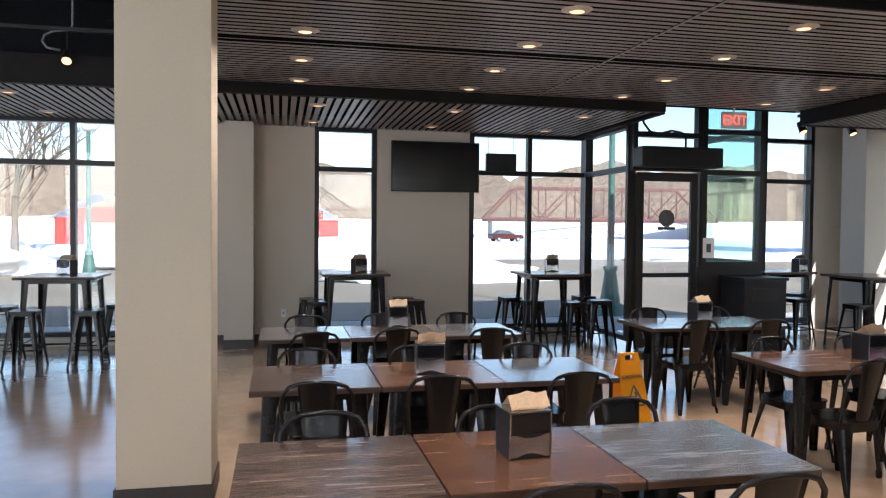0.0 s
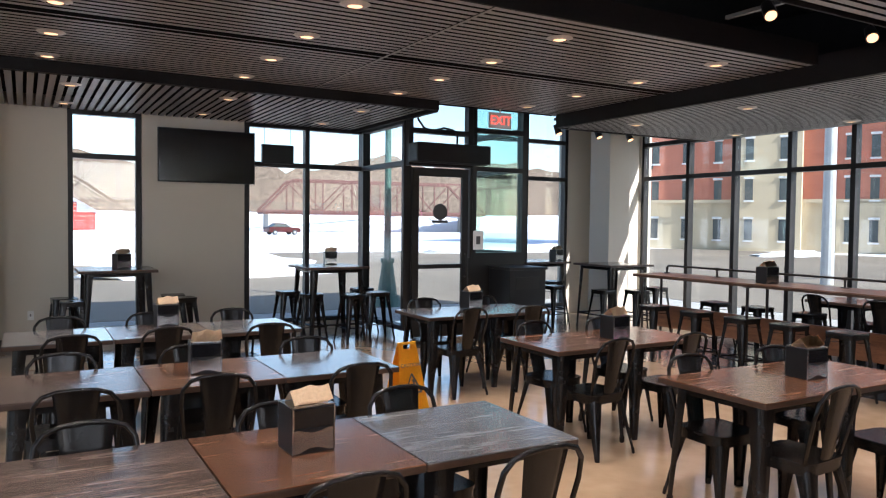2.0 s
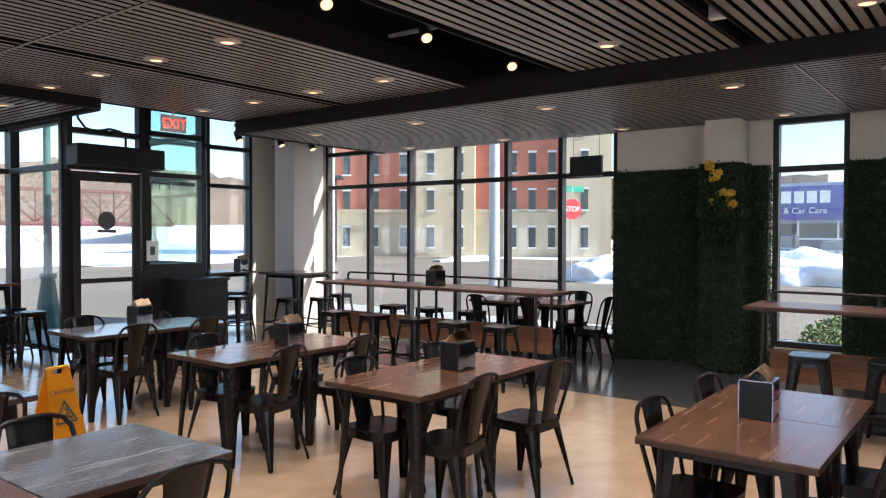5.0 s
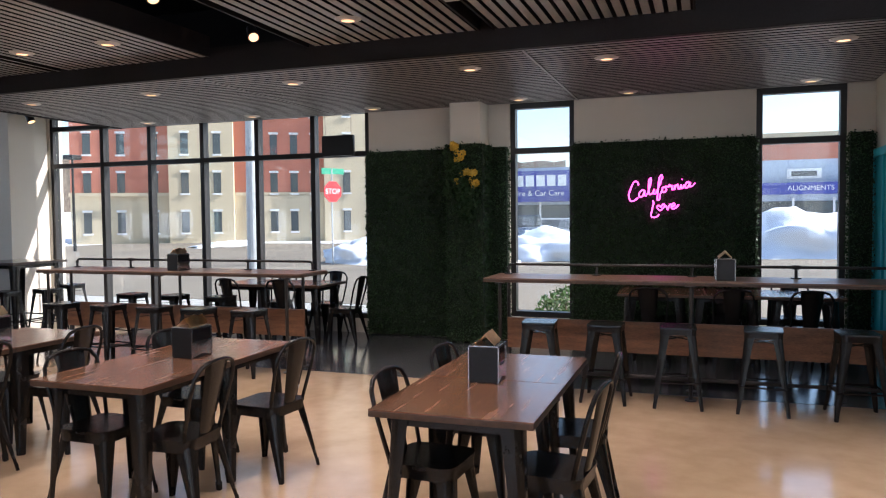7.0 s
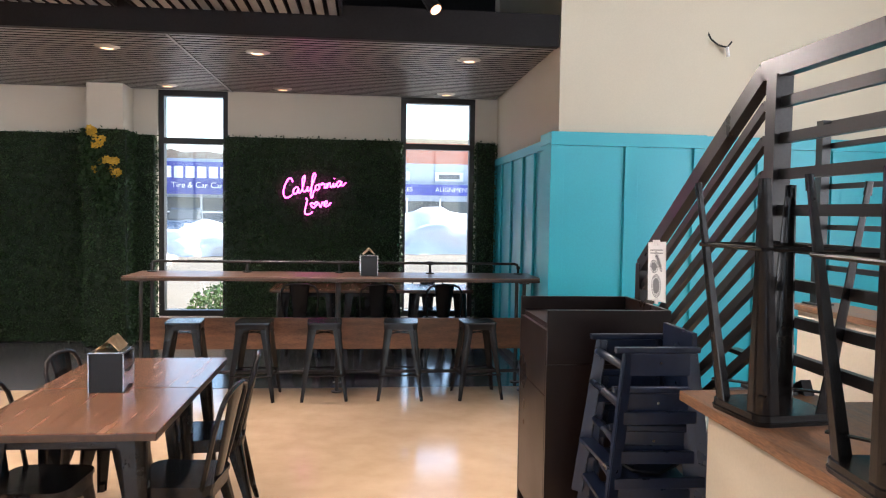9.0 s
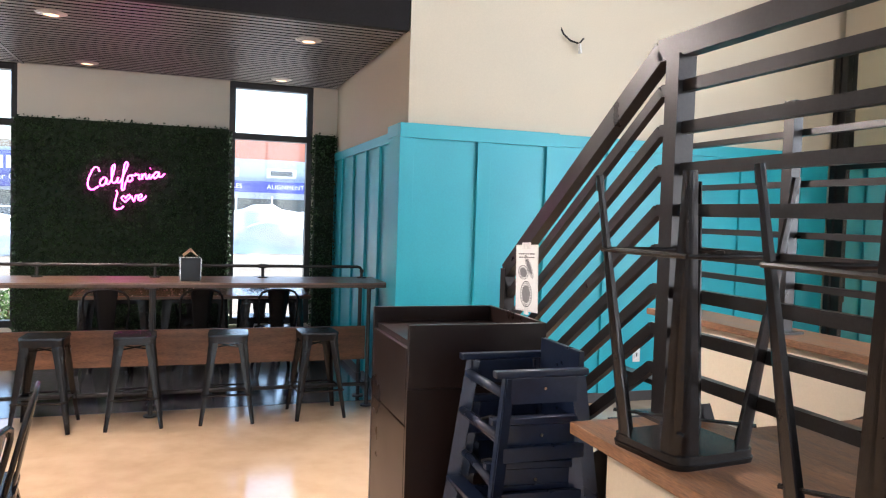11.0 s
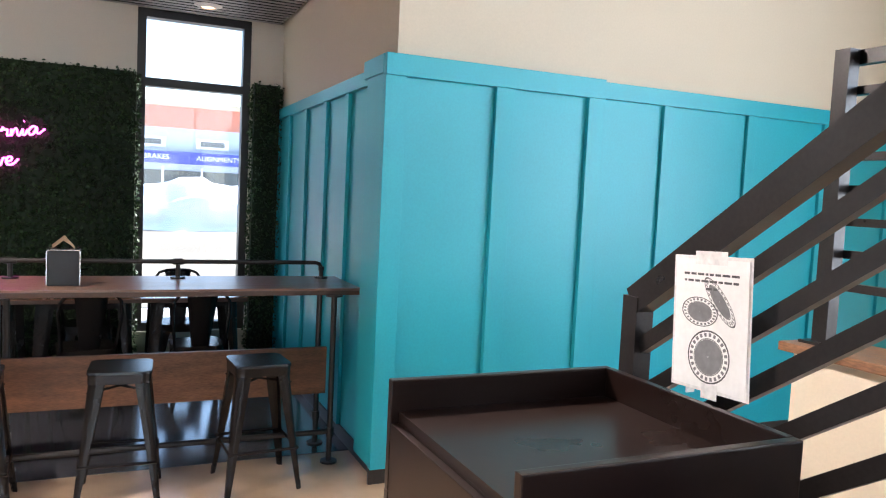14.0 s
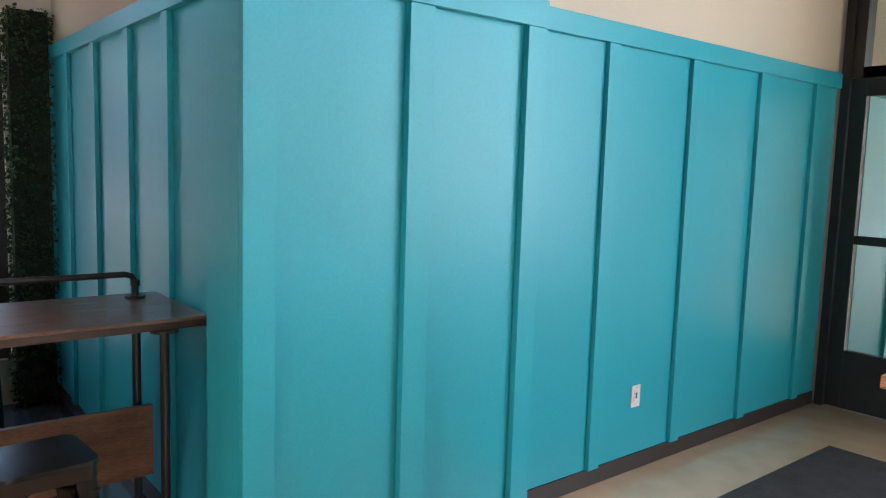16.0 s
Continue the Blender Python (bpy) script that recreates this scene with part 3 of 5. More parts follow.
def table_proto(at, h=0.76, name="dining_table", label="square dining table with a dark-stained plank top and steel legs", group="dining tables", w=0.735, d=0.75, wood=None):
    t = thing(name, label, "table", group, at=at)
    tt = part("tabletop", B(-w / 2, -d / 2, h - 0.034, w / 2, d / 2, h - 0.006, bev=0.004), M_WOODEDGE, t)
    k = 5
    p0 = None
    for i in range(k):
        y = -d / 2 + d * (i + 0.5) / k
        if p0 is None:
            p0 = part("plank", B(-w / 2 + 0.001, -d / k / 2 + 0.0006, h - 0.0058, w / 2 - 0.001, d / k / 2 - 0.0006, h), wood or M_WOOD, tt)
            p0.location.y = y
        else:
            share("plank", p0, tt, (0, y, 0))
    bm = bmesh.new()
    a = w / 2 - 0.09
    b = d / 2 - 0.09
    for s in (-1, 1):
        bx(bm, -a, s * b - 0.01, h - 0.085, a, s * b + 0.01, h - 0.0345)
        bx(bm, s * a - 0.01, -b + 0.0105, h - 0.085, s * a + 0.01, b - 0.0105, h - 0.0345)
    part("apron", bm, M_STEEL, t)
    for sx in (-1, 1):
        for sy in (-1, 1):
            part("leg", channel_leg(bmesh.new(), (sx * (a + 0.022), sy * (b + 0.022), h - 0.035), (sx * (a + 0.05), sy * (b + 0.05), 0), 0.095, 0.04, (-sx, -sy)), M_STEEL, t)
    if h > 0.9:
        bm = bmesh.new()
        for s in (-1, 1):
            rod(bm, (-a - 0.03, s * (b + 0.03), 0.24), (a + 0.03, s * (b + 0.03), 0.24), 0.012)
            rod(bm, (s * (a + 0.03), -b - 0.03, 0.24), (s * (a + 0.03), b + 0.03, 0.24), 0.012)
        part("foot_rail", bm, M_STEEL, t)
    return t


def dispenser_proto(at, rz=0.0):
    """Table napkin box: black sides, bright face plates and a tuft of paper napkin on top."""
    e = thing("napkin_dispenser", "black and chrome napkin dispenser with a brown napkin standing out", "napkin dispenser", "napkin dispensers on the tables", at=at, rz=rz)
    part("body", B(-0.09, -0.075, 0.0, 0.09, 0.075, 0.185, bev=0.006), M_BLACK, e)
    for s in (-1, 1):
        bm = bmesh.new()
        arch = [(-0.082, 0.008)] + [(-0.06 + 0.12 * i / 8, 0.008 + 0.016 * math.sin(math.pi * i / 8)) for i in range(9)] + [(0.082, 0.008), (0.082, 0.098)]
        arch += [(0.06 - 0.12 * i / 8, 0.098 - 0.014 * math.sin(math.pi * i / 8)) for i in range(9)] + [(-0.082, 0.098)]
        lo, hi = [[bm.verts.new((x, s * d, z)) for x, z in arch] for d in (0.0755, 0.0785)]
        bm.faces.new(lo)
        bm.faces.new(hi[::-1])
        for i in range(len(arch)):
            bm.faces.new((lo[i], lo[i - 1], hi[i - 1], hi[i]))
        part("face_plate", bm, M_CHROME, e, "chrome face plate with arched edges")
        part("upper_panel", B(-0.082, s * 0.0755, 0.102, 0.082, s * 0.077, 0.178), M_SCREEN, e, "glossy black upper panel")
        for u in (-1, 1):
            part("frame_edge", B(u * 0.087 - 0.003, s * 0.0757, 0.004, u * 0.087 + 0.003, s * 0.081, 0.183), M_CHROME, e)
    part("top_rim", B(-0.091, -0.078, 0.1855, 0.091, 0.078, 0.191, bev=0.002), M_CHROME, e, "bright steel rim")
    bm = bmesh.new()
    rng = random.Random(5)
    for i in range(3):
        ps = [bm.verts.new((-0.072 + 0.072 * j + 0.012 * i, -0.055 + 0.055 * k2 + rng.uniform(-.006, .006), 0.192 + (0.036 if k2 == 1 else 0.0) + i * 0.004 + rng.uniform(0, 0.03) * (k2 == 1))) for k2 in range(3) for j in range(3)]
        for k2 in range(2):
            for j in range(2):
                bm.faces.new((ps[k2 * 3 + j], ps[k2 * 3 + j + 1], ps[k2 * 3 + j + 4], ps[k2 * 3 + j + 3]))
    bmesh.ops.solidify(bm, geom=bm.faces[:], thickness=0.002)
    part("napkin", bm, M_NAPKIN, e, "folded brown paper napkin")
    return e


# ---- dining tables with their chairs ----
rng = random.Random(11)
tables = [(x, y) for y in (2.835, 4.585, 6.48) for x in (0.20, 0.942, 1.684)]
tables += [(x, y) for y in (0.85, 2.86, 4.57, 6.62) for x in (3.68 + (0 if y < 6 else 0.05), 4.422 + (0 if y < 6 else 0.05))]
tables[9] = (3.66, 0.85)
tables[10] = (4.402, 0.85)
FINISH = {"b": (M_WOOD, "square dining table with a brown-stained plank top and steel legs"), "d": (M_WOODDARK, "square dining table with a worn dark plank top and steel legs"),
          "g": (M_WOODGREY, "square dining table with a plank top coloured grey for window sheen and steel legs")}
kinds = {}
for (x, y), f in zip(tables, "dbgdbggdgbbbbbbgg"):
    if f in kinds:
        copy_thing(kinds[f], pose(x, y, 0))
    else:
        kinds[f] = table_proto((x, y, 0), wood=FINISH[f][0], label=FINISH[f][1])
t0 = kinds["b"]
c0 = None
for x, y in tables:
    for s in (-1, 1):
        px, py = x + rng.uniform(-0.05, 0.05), y + (0.205 + rng.uniform(-0.02, 0.02) if s > 0 else -(0.38 + rng.uniform(-0.06, 0.07)))
        rz = (0 if s < 0 else 180) + rng.uniform(-7, 7)
        if c0 is None:
            c0 = chair_proto((px, py, 0), rz)
        else:
            copy_thing(c0, pose(px, py, 0, 0, 0, rz))
d0 = None
for x, y, rz in ((0.97, 2.86, 4), (0.93, 4.60, -5), (1.05, 6.76, 3), (4.02, 0.88, 2), (4.14, 2.83, -3), (4.14, 4.52, 4), (4.15, 6.75, 8)):
    if d0 is None:
        d0 = dispenser_proto((x, y, 0.76), rz)
    else:
        copy_thing(d0, pose(x, y, 0.76, 0, 0, rz))

# ---- high tables by the north windows ----
h0 = None
HZ = 1.045
for x, y in ((-2.62, 10.0), (1.0, 10.3), (3.78, 10.05), (7.55, 10.25), (8.25, 9.05)):
    if h0 is None:
        h0 = table_proto((x, y, 0), HZ, "high_table", "tall square wooden bar table with steel legs", "high tables by the windows", 0.90, 0.90)
    else:
        copy_thing(h0, pose(x, y, 0))
s0 = stool_proto((-3.3, 9.95, 0), 0.67)
for x, y in ((-2.0, 10.1), (-2.9, 9.45), (-2.2, 9.4), (0.42, 10.5), (0.5, 10.1), (1.72, 10.45), (1.78, 10.05), (3.28, 10.35), (3.45, 9.85), (4.42, 9.75), (4.45, 10.4), (3.95, 9.55),
             (7.02, 10.4), (7.5, 9.62), (8.1, 10.4), (7.75, 8.7), (8.85, 8.7), (8.2, 8.45)):
    copy_thing(s0, pose(x, y, 0, 0, 0, rng.uniform(-8, 8)))
for x, y, z in ((-2.6, 10.05, HZ), (1.07, 10.3, HZ), (3.9, 10.3, HZ), (8.0, 10.2, HZ)):
    copy_thing(d0, pose(x, y, z, 0, 0, rng.uniform(-20, 20)))


# ---- long bars with pipe legs ----
def long_bar(y0, y1, label):
    b = thing("bar_counter", label, "bar counter", "long bars", at=(0, 0, 0))
    top = part("bar_top", B(7.0, y0, 0.995, 7.62, y1, 1.022, bev=0.004), M_WOODEDGE, b)
    for i in range(4):
        part("plank", B(7.002 + 0.154 * i, y0 + 0.002, 1.0225, 7.154 + 0.154 * i, y1 - 0.002, 1.034), M_BARWOOD, top)
    part("modesty_panel", B(7.29, y0 + 0.12, 0.34, 7.315, y1 - 0.16, 0.63), M_PANELWOOD, b, "oak veneer panel under the bar")
    for y in (y0 + 0.16, (y0 + y1) / 2, y1 - 0.16):
        for x in (7.02, 7.36):
            bm = bmesh.new()
            rod(bm, (x, y, 0.0), (x, y, 0.995), 0.017, seg=12)
            rod(bm, (x, y, 0.0), (x, y, 0.012), 0.05, seg=14)
            rod(bm, (x, y, 0.16), (x, y, 0.21), 0.026, seg=12)
            rod(bm, (x, y, 0.985), (x, y, 0.995), 0.05, seg=14)
            part("pipe_leg", bm, M_PIPE, b, smooth=False)
    bm = bmesh.new()
    rod(bm, (7.02, y0 + 0.16, 0.185), (7.02, y1 - 0.16, 0.185), 0.016, seg=12)
    part("foot_pipe", bm, M_PIPE, b)
    bm = bmesh.new()
    a, c = y0 + 0.12, y1 - 0.12
    zt = 1.034
    tube(bm, [(7.5, a, zt), (7.5, a, zt + 0.07), (7.5, a + 0.015, zt + 0.092), (7.5, a + 0.04, zt + 0.10), (7.5, c - 0.04, zt + 0.10), (7.5, c - 0.015, zt + 0.092), (7.5, c, zt + 0.07), (7.5, c, zt)], 0.013, 10)
    for i in range(5):
        y = a + (c - a) * i / 4
        rod(bm, (7.5, y, zt), (7.5, y, zt + 0.01), 0.042, seg=14)
        if 0 < i < 4:
            rod(bm, (7.5, y, zt + 0.01), (7.5, y, zt + 0.09), 0.013, seg=10)
            rod(bm, (7.5, y - 0.03, zt + 0.10), (7.5, y + 0.03, zt + 0.10), 0.019, seg=10)
        else:
            rod(bm, (7.5, y, zt + 0.05), (7.5, y, zt + 0.075), 0.019, seg=10)
    part("top_pipe_rail", bm, M_PIPE, b, smooth=False)
    return b


long_bar(-1.93, 1.78, "long wooden bar with black iron pipe legs and rail")
long_bar(3.75, 7.3, "long wooden bar with black iron pipe legs beside the street windows")
for y in (1.22, 0.62, 0.04, -0.62, -1.32):
    copy_thing(s0, pose(6.86, y + rng.uniform(-0.02, 0.02), 0, 0, 0, rng.uniform(-6, 6)))
for y in (4.25, 4.85, 5.5, 6.1, 6.8):
    copy_thing(s0, pose(6.86, y + rng.uniform(-0.04, 0.04), 0, 0, 0, rng.uniform(-10, 10)))
for y in (5.4, 6.1, 6.75):
    copy_thing(s0, pose(7.95, y, 0, 0, 0, rng.uniform(-10, 10)))
for y, rz in ((-0.35, 3), (5.45, -6)):
    copy_thing(d0, pose(7.25, y, 1.034, 0, 0, rz))
# low tables and chairs between the bars and the windows
for y in (-1.15, -0.40, 0.34, 4.75, 5.5):
    copy_thing(t0, pose(8.92, y, 0))
for x, y, rz in ((8.46, -1.15, -90), (8.46, -0.42, -84), (8.46, 0.36, -93), (9.36, -1.1, 90), (9.36, -0.4, 95), (8.46, 4.75, -86), (8.47, 5.5, -95), (9.38, 4.72, 88), (9.38, 5.5, 92), (8.92, 4.2, 0)):
    copy_thing(c0, pose(x, y, 0, 0, 0, rz + rng.uniform(-4, 4)))


# ---- green walls ----
def leaf_field(name, spots, parent, size=0.034, material=M_MOSS, seed=3):
    """Small folded leaves on the given spots (place, outward normal), as one mesh."""
    r = np.random.default_rng(seed)
    n = len(spots)
    p, nv = np.array([s[0] for s in spots]), np.array([s[1] for s in spots], float)
    d = r.normal(size=(n, 3)) * 0.75 + nv * 0.55
    d[:, 2] -= 0.25
    d /= np.linalg.norm(d, axis=1)[:, None]
    s = np.cross(d, r.normal(size=(n, 3)))
    s /= np.linalg.norm(s, axis=1)[:, None]
    ln = size * r.uniform(0.6, 1.3, (n, 1))
    v = np.stack([p, p + d * ln * 0.5 + s * ln * 0.32, p + d * ln, p + d * ln * 0.5 - s * ln * 0.32], 1).reshape(-1, 3)
    me = bpy.data.meshes.new(name)
    me.from_pydata(v.tolist(), [], [(4 * i, 4 * i + 1, 4 * i + 2, 4 * i + 3) for i in range(n)])
    me.materials.append(material)
    ob = new(name, me)
    ob.parent = parent
    tagged(ob, "", "", "", "stuff")
    return ob


def green_wall(x0, y0, y1, x1, z0, z1, label, seed, dens=2600, sides=True):
    """A faux hedge panel: backing box with leaves on its front and its sides."""
    g = thing("green_wall", label, "green wall", "faux hedge panels")
    part("backing", B(x0, y0, z0, x1, y1, z1), M_MOSSBACK, g)
    r = random.Random(seed)
    sp = [((x0 - r.uniform(-0.005, 0.03), r.uniform(y0, y1), r.uniform(z0, z1 + 0.015)), (-1, 0, 0)) for _ in range(int(dens * (y1 - y0) * (z1 - z0)))]
    if sides:
        for yy, s in ((y0, -1), (y1, 1)):
            sp += [((r.uniform(x0, x1), yy + s * r.uniform(-0.005, 0.028), r.uniform(z0, z1)), (0, s, 0)) for _ in range(int(dens * 1.2 * (x1 - x0) * (z1 - z0)))]
    leaf_field("leaves", sp, g, seed=seed)
    return g


green_wall(9.60, 2.93, 4.19, 9.69, 0.02, 2.5, "dark green faux-hedge wall panel", 1)
green_wall(9.60, 2.22, 2.42, 9.69, 0.02, 2.5, "narrow dark green faux-hedge panel", 2)
green_wall(9.26, 2.44, 2.91, 9.69, 0.02, 2.52, "green faux-hedge cladding round a column", 3)
green_wall(9.60, -0.735, 1.36, 9.69, 0.02, 2.5, "dark green faux-hedge wall panel behind a neon sign", 4)
green_wall(9.60, -1.92, -1.70, 9.69, 0.02, 2.5, "narrow dark green faux-hedge panel", 5)
struct("wall_column_east", B(9.30, 2.48, 2.53, 9.69, 2.88, 3.05), M_GREYWALL, "white column head above the hedge", "column")
for y, z in ((2.80, 2.42), (2.62, 2.10)):
    f = thing("flower_bunch", "bunch of yellow artificial flowers hung on the hedge", "flowers", "flowers on the hedge", at=(9.21, y, z))
    r = random.Random(int(z * 100))
    for k in range(9):
        bm = bmesh.new()
        cx, cy, cz = r.uniform(-0.05, 0.02), r.uniform(-0.14, 0.14), r.uniform(-0.10, 0.10)
        for i in range(7):
            a = 2 * math.pi * i / 7
            e = Vector((-0.4, math.cos(a), math.sin(a))).normalized() * 0.055
            s = Vector((0, -math.sin(a), math.cos(a))) * 0.02
            c = Vector((cx, cy, cz))
            bm.faces.new([bm.verts.new(q) for q in (c, c + e * 0.6 + s, c + e, c + e * 0.6 - s)])
        part("blossom", bm, M_FLOWER, f)
    leaf_field("foliage", [((r.uniform(-0.06, 0.03), r.uniform(-0.12, 0.10), -r.uniform(0, 0.55) ** 1.0), (-1, 0, 0)) for _ in range(420)], f, 0.06, M_MOSS, 9)

# ---- neon sign ----
neon = thing("neon_sign", "pink neon sign reading California Love on the hedge", "neon sign", at=(9.555, 0.31, 1.83))
STROKES = [
    [(.14, .72), (.12, .82), (.07, .84), (.02, .70), (-.02, .48), (0, .30), (.06, .27), (.13, .34)],
    [(.24, .52), (.20, .56), (.15, .46), (.16, .36), (.21, .38), (.24, .52), (.24, .40), (.27, .38), (.31, .52)],
    [(.31, .52), (.35, .80), (.34, .88), (.31, .78), (.31, .48), (.33, .40), (.37, .42), (.40, .54)],
    [(.40, .54), (.39, .42), (.42, .40), (.46, .52)],
    [(.46, .52), (.53, .84), (.51, .92), (.48, .80), (.46, .44), (.45, .22), (.48, .20), (.50, .36), (.53, .46)],
    [(.58, .56), (.54, .54), (.53, .44), (.56, .40), (.60, .46), (.58, .56), (.64, .54)],
    [(.63, .53), (.65, .60), (.66, .55), (.69, .56), (.69, .44), (.72, .46)],
    [(.73, .57), (.73, .43), (.75, .53), (.78, .57), (.79, .46), (.81, .43), (.83, .52)],
    [(.84, .56), (.84, .46), (.86, .44), (.89, .54)],
    [(.98, .56), (.94, .60), (.90, .52), (.91, .44), (.95, .46), (.98, .58), (.98, .47), (1.01, .46), (1.06, .54)],
    [(.37, .20), (.39, .12), (.37, -.02), (.35, -.22), (.37, -.30), (.44, -.30), (.48, -.24)],
    [(.50, -.14), (.45, -.04), (.46, .02), (.49, .01), (.51, -.03), (.53, .02), (.56, .04), (.57, -.02), (.50, -.14)],
    [(.59, .0), (.62, -.13), (.65, -.0), (.68, .0)],
    [(.68, -.07), (.73, -.04), (.73, .02), (.70, .02), (.68, -.07), (.71, -.13), (.76, -.10), (.80, -.02)],
]
for st in STROKES:
    fine = []
    for i in range(len(st) - 1):
        p0, p1, p2, p3 = st[max(i - 1, 0)], st[i], st[i + 1], st[min(i + 2, len(st) - 1)]
        for k in range(5):
            u = k / 5
            fine.append(tuple(0.5 * (2 * p1[j] + (p2[j] - p0[j]) * u + (2 * p0[j] - 5 * p1[j] + 4 * p2[j] - p3[j]) * u * u + (3 * p1[j] - p0[j] - 3 * p2[j] + p3[j]) * u ** 3) for j in (0, 1)))
    fine.append(st[-1])
    part("neon_stroke", tube(bmesh.new(), [(0, 0.36 - 0.70 * u, (v - 0.30) * 0.40 + 0.09 * (u - 0.5)) for u, v in fine], 0.0085, 6), M_NEON, neon, smooth=True)
part("neon_stroke", tube(bmesh.new(), [(0, -0.235, 0.19), (0, -0.24, 0.195)], 0.009, 6), M_NEON, neon)
bm = bmesh.new()
for y, z in ((0.3, 0.1), (-0.3, 0.12), (0.05, -0.2)):
    rod(bm, (0.045, y, z), (0.0, y, z), 0.004, seg=6)
part("standoff", bm, M_CHROME, neon)

# ---- service station, high chairs, stairs ----
st = thing("service_station", "espresso laminate tray station with raised edges and doors", "cabinet", at=(0, 0, 0))
part("carcass", B(3.87, -1.80, 0.06, 4.45, -1.22, 1.07), M_ESPRESSO, st)
part("plinth", B(3.90, -1.78, 0.0, 4.42, -1.24, 0.06), M_BLACK, st)
part("tray_top", B(3.87, -1.80, 1.0705, 4.45, -1.22, 1.09), M_ESPRESSO, st)
part("edge_board", B(3.845, -1.82, 0.9, 3.868, -1.20, 1.165, bev=0.004), M_ESPRESSO, st)
part("edge_board", B(4.452, -1.82, 0.9, 4.475, -1.20, 1.165, bev=0.004), M_ESPRESSO, st)
part("edge_board", B(3.869, -1.822, 1.02, 4.451, -1.802, 1.165, bev=0.003), M_ESPRESSO, st)
part("side_panel", B(3.845, -1.82, 0.0, 3.868, -1.20, 0.899), M_ESPRESSO, st)
part("side_panel", B(4.452, -1.82, 0.0, 4.475, -1.20, 0.899), M_ESPRESSO, st)
part("drawer_front", B(3.873, -1.219, 0.745, 4.447, -1.20, 1.064, bev=0.002), M_ESPRESSO, st)
part("door_panel", B(3.873, -1.219, 0.07, 4.447, -1.20, 0.738, bev=0.002), M_ESPRESSO, st)


def high_chair(at, rz=0.0):
    """Stacking wooden restaurant high chair; it looks towards its own -x."""
    h = thing("high_chair", "navy painted wooden stacking high chair", "high chair", "stack of high chairs", at=at, rz=rz)
    for s in (-1, 1):
        y = s * 0.17
        bm = bmesh.new()
        for sx in (-1, 1):
            beam(bm, (sx * 0.225, y * 1.25, 0.0), (sx * 0.135, y, 0.72), 0.024, 0.052, bev=0.004)
        bx(bm, -0.15, y - 0.010, 0.625, 0.15, y + 0.010, 0.718, bev=0.004)
        bx(bm, -0.165, y * 1.08 - 0.010, 0.425, 0.165, y * 1.08 + 0.010, 0.478, bev=0.004)
        bx(bm, -0.20, y * 1.18 - 0.010, 0.16, 0.20, y * 1.18 + 0.010, 0.205, bev=0.004)
        part("side_frame", bm, M_NAVY, h)
        part("armrest", B(-0.19, y - 0.018, 0.7205, 0.17, y + 0.018, 0.745, bev=0.006), M_NAVY, h)
    part("seat", B(-0.15, -0.155, 0.473, 0.17, 0.155, 0.492, bev=0.004), M_NAVY, h)
    part("backrest", B(0.145, -0.155, 0.56, 0.167, 0.155, 0.80, bev=0.004), M_NAVY, h)
    part("front_bar", rod(bmesh.new(), (-0.155, -0.165, 0.665), (-0.155, 0.165, 0.665), 0.017, seg=12), M_NAVY, h, smooth=True)
    part("front_bar", rod(bmesh.new(), (-0.175, -0.175, 0.52), (-0.175, 0.175, 0.52), 0.014, seg=12), M_NAVY, h, smooth=True)
    part("foot_rest", B(-0.225, -0.195, 0.24, -0.16, 0.195, 0.258, bev=0.004), M_NAVY, h)
    part("stretcher", B(0.19, -0.195, 0.24, 0.212, 0.195, 0.285, bev=0.004), M_NAVY, h)
    bm = bmesh.new()
    tube(bm, [(0.14, -0.08, 0.55), (0.05, -0.1, 0.51), (-0.05, -0.05, 0.505), (-0.1, 0.06, 0.52), (-0.12, 0.1, 0.50)], 0.008, 6)
    part("safety_strap", bm, M_BLACK, h)
    bm = bmesh.new()
    rod(bm, (0.0, -0.186, 0.68), (0.0, -0.182, 0.68), 0.006, seg=8)
    part("bolt", bm, M_CHROME, h)
    return h


hc = high_chair((3.52, -1.56, 0), -96)
for i in range(1, 3):
    copy_thing(hc, pose(3.50 - 0.012 * i, -1.56 + 0.008 * i, 0.17 * i, 0, 0, -96 + 3 * i))

# low wall with a wooden ledge, in front of the stair landing
YF, YR, CAP = -1.58, -1.97, 0.95
struct("wall_stair_low", B(-3.0, YR - 0.05, 0, 2.93, YF, CAP - 0.041), M_WALL, "low cream wall under a wooden ledge")
struct("trim_ledge", B(-3.0, YR - 0.09, CAP - 0.04, 3.12, YF + 0.03, CAP, bev=0.006), M_CAPWOOD, "dark stained wooden ledge on the low wall", "ledge")
struct("landing", B(-3.0, -3.2, 0.0, 2.95, YR - 0.095, CAP - 0.01), M_CAPWOOD, "wooden stair landing", "landing")
struct("wall_stair_far", B(-3.0, -3.52, 0, 5.10, -3.25, 1.009), M_WALL, "low cream wall beyond the stairs")
struct("trim_ledge_far", B(-3.0, -3.56, 1.01, 5.15, -3.21, 1.05, bev=0.006), M_CAPWOOD, "wooden ledge on the far low wall", "ledge")
stairs = tagged(new("stairs"), "short flight of stairs with dark stringers and wooden treads", "stairs", "", "structure")
N, RISE, GO = 6, 0.157, 0.27
for i in range(N - 1):
    xa = 2.97 + GO * (N - 2 - i)
    z = RISE * (i + 1)
    part("tread", B(xa - 0.015, -3.15, z - 0.04, xa + GO + 0.02, -2.05, z, bev=0.004), M_CAPWOOD, stairs)
    part("riser", B(xa + GO - 0.01, -3.14, z - RISE, xa + GO + 0.005, -2.06, z - 0.041), M_WALL, stairs)
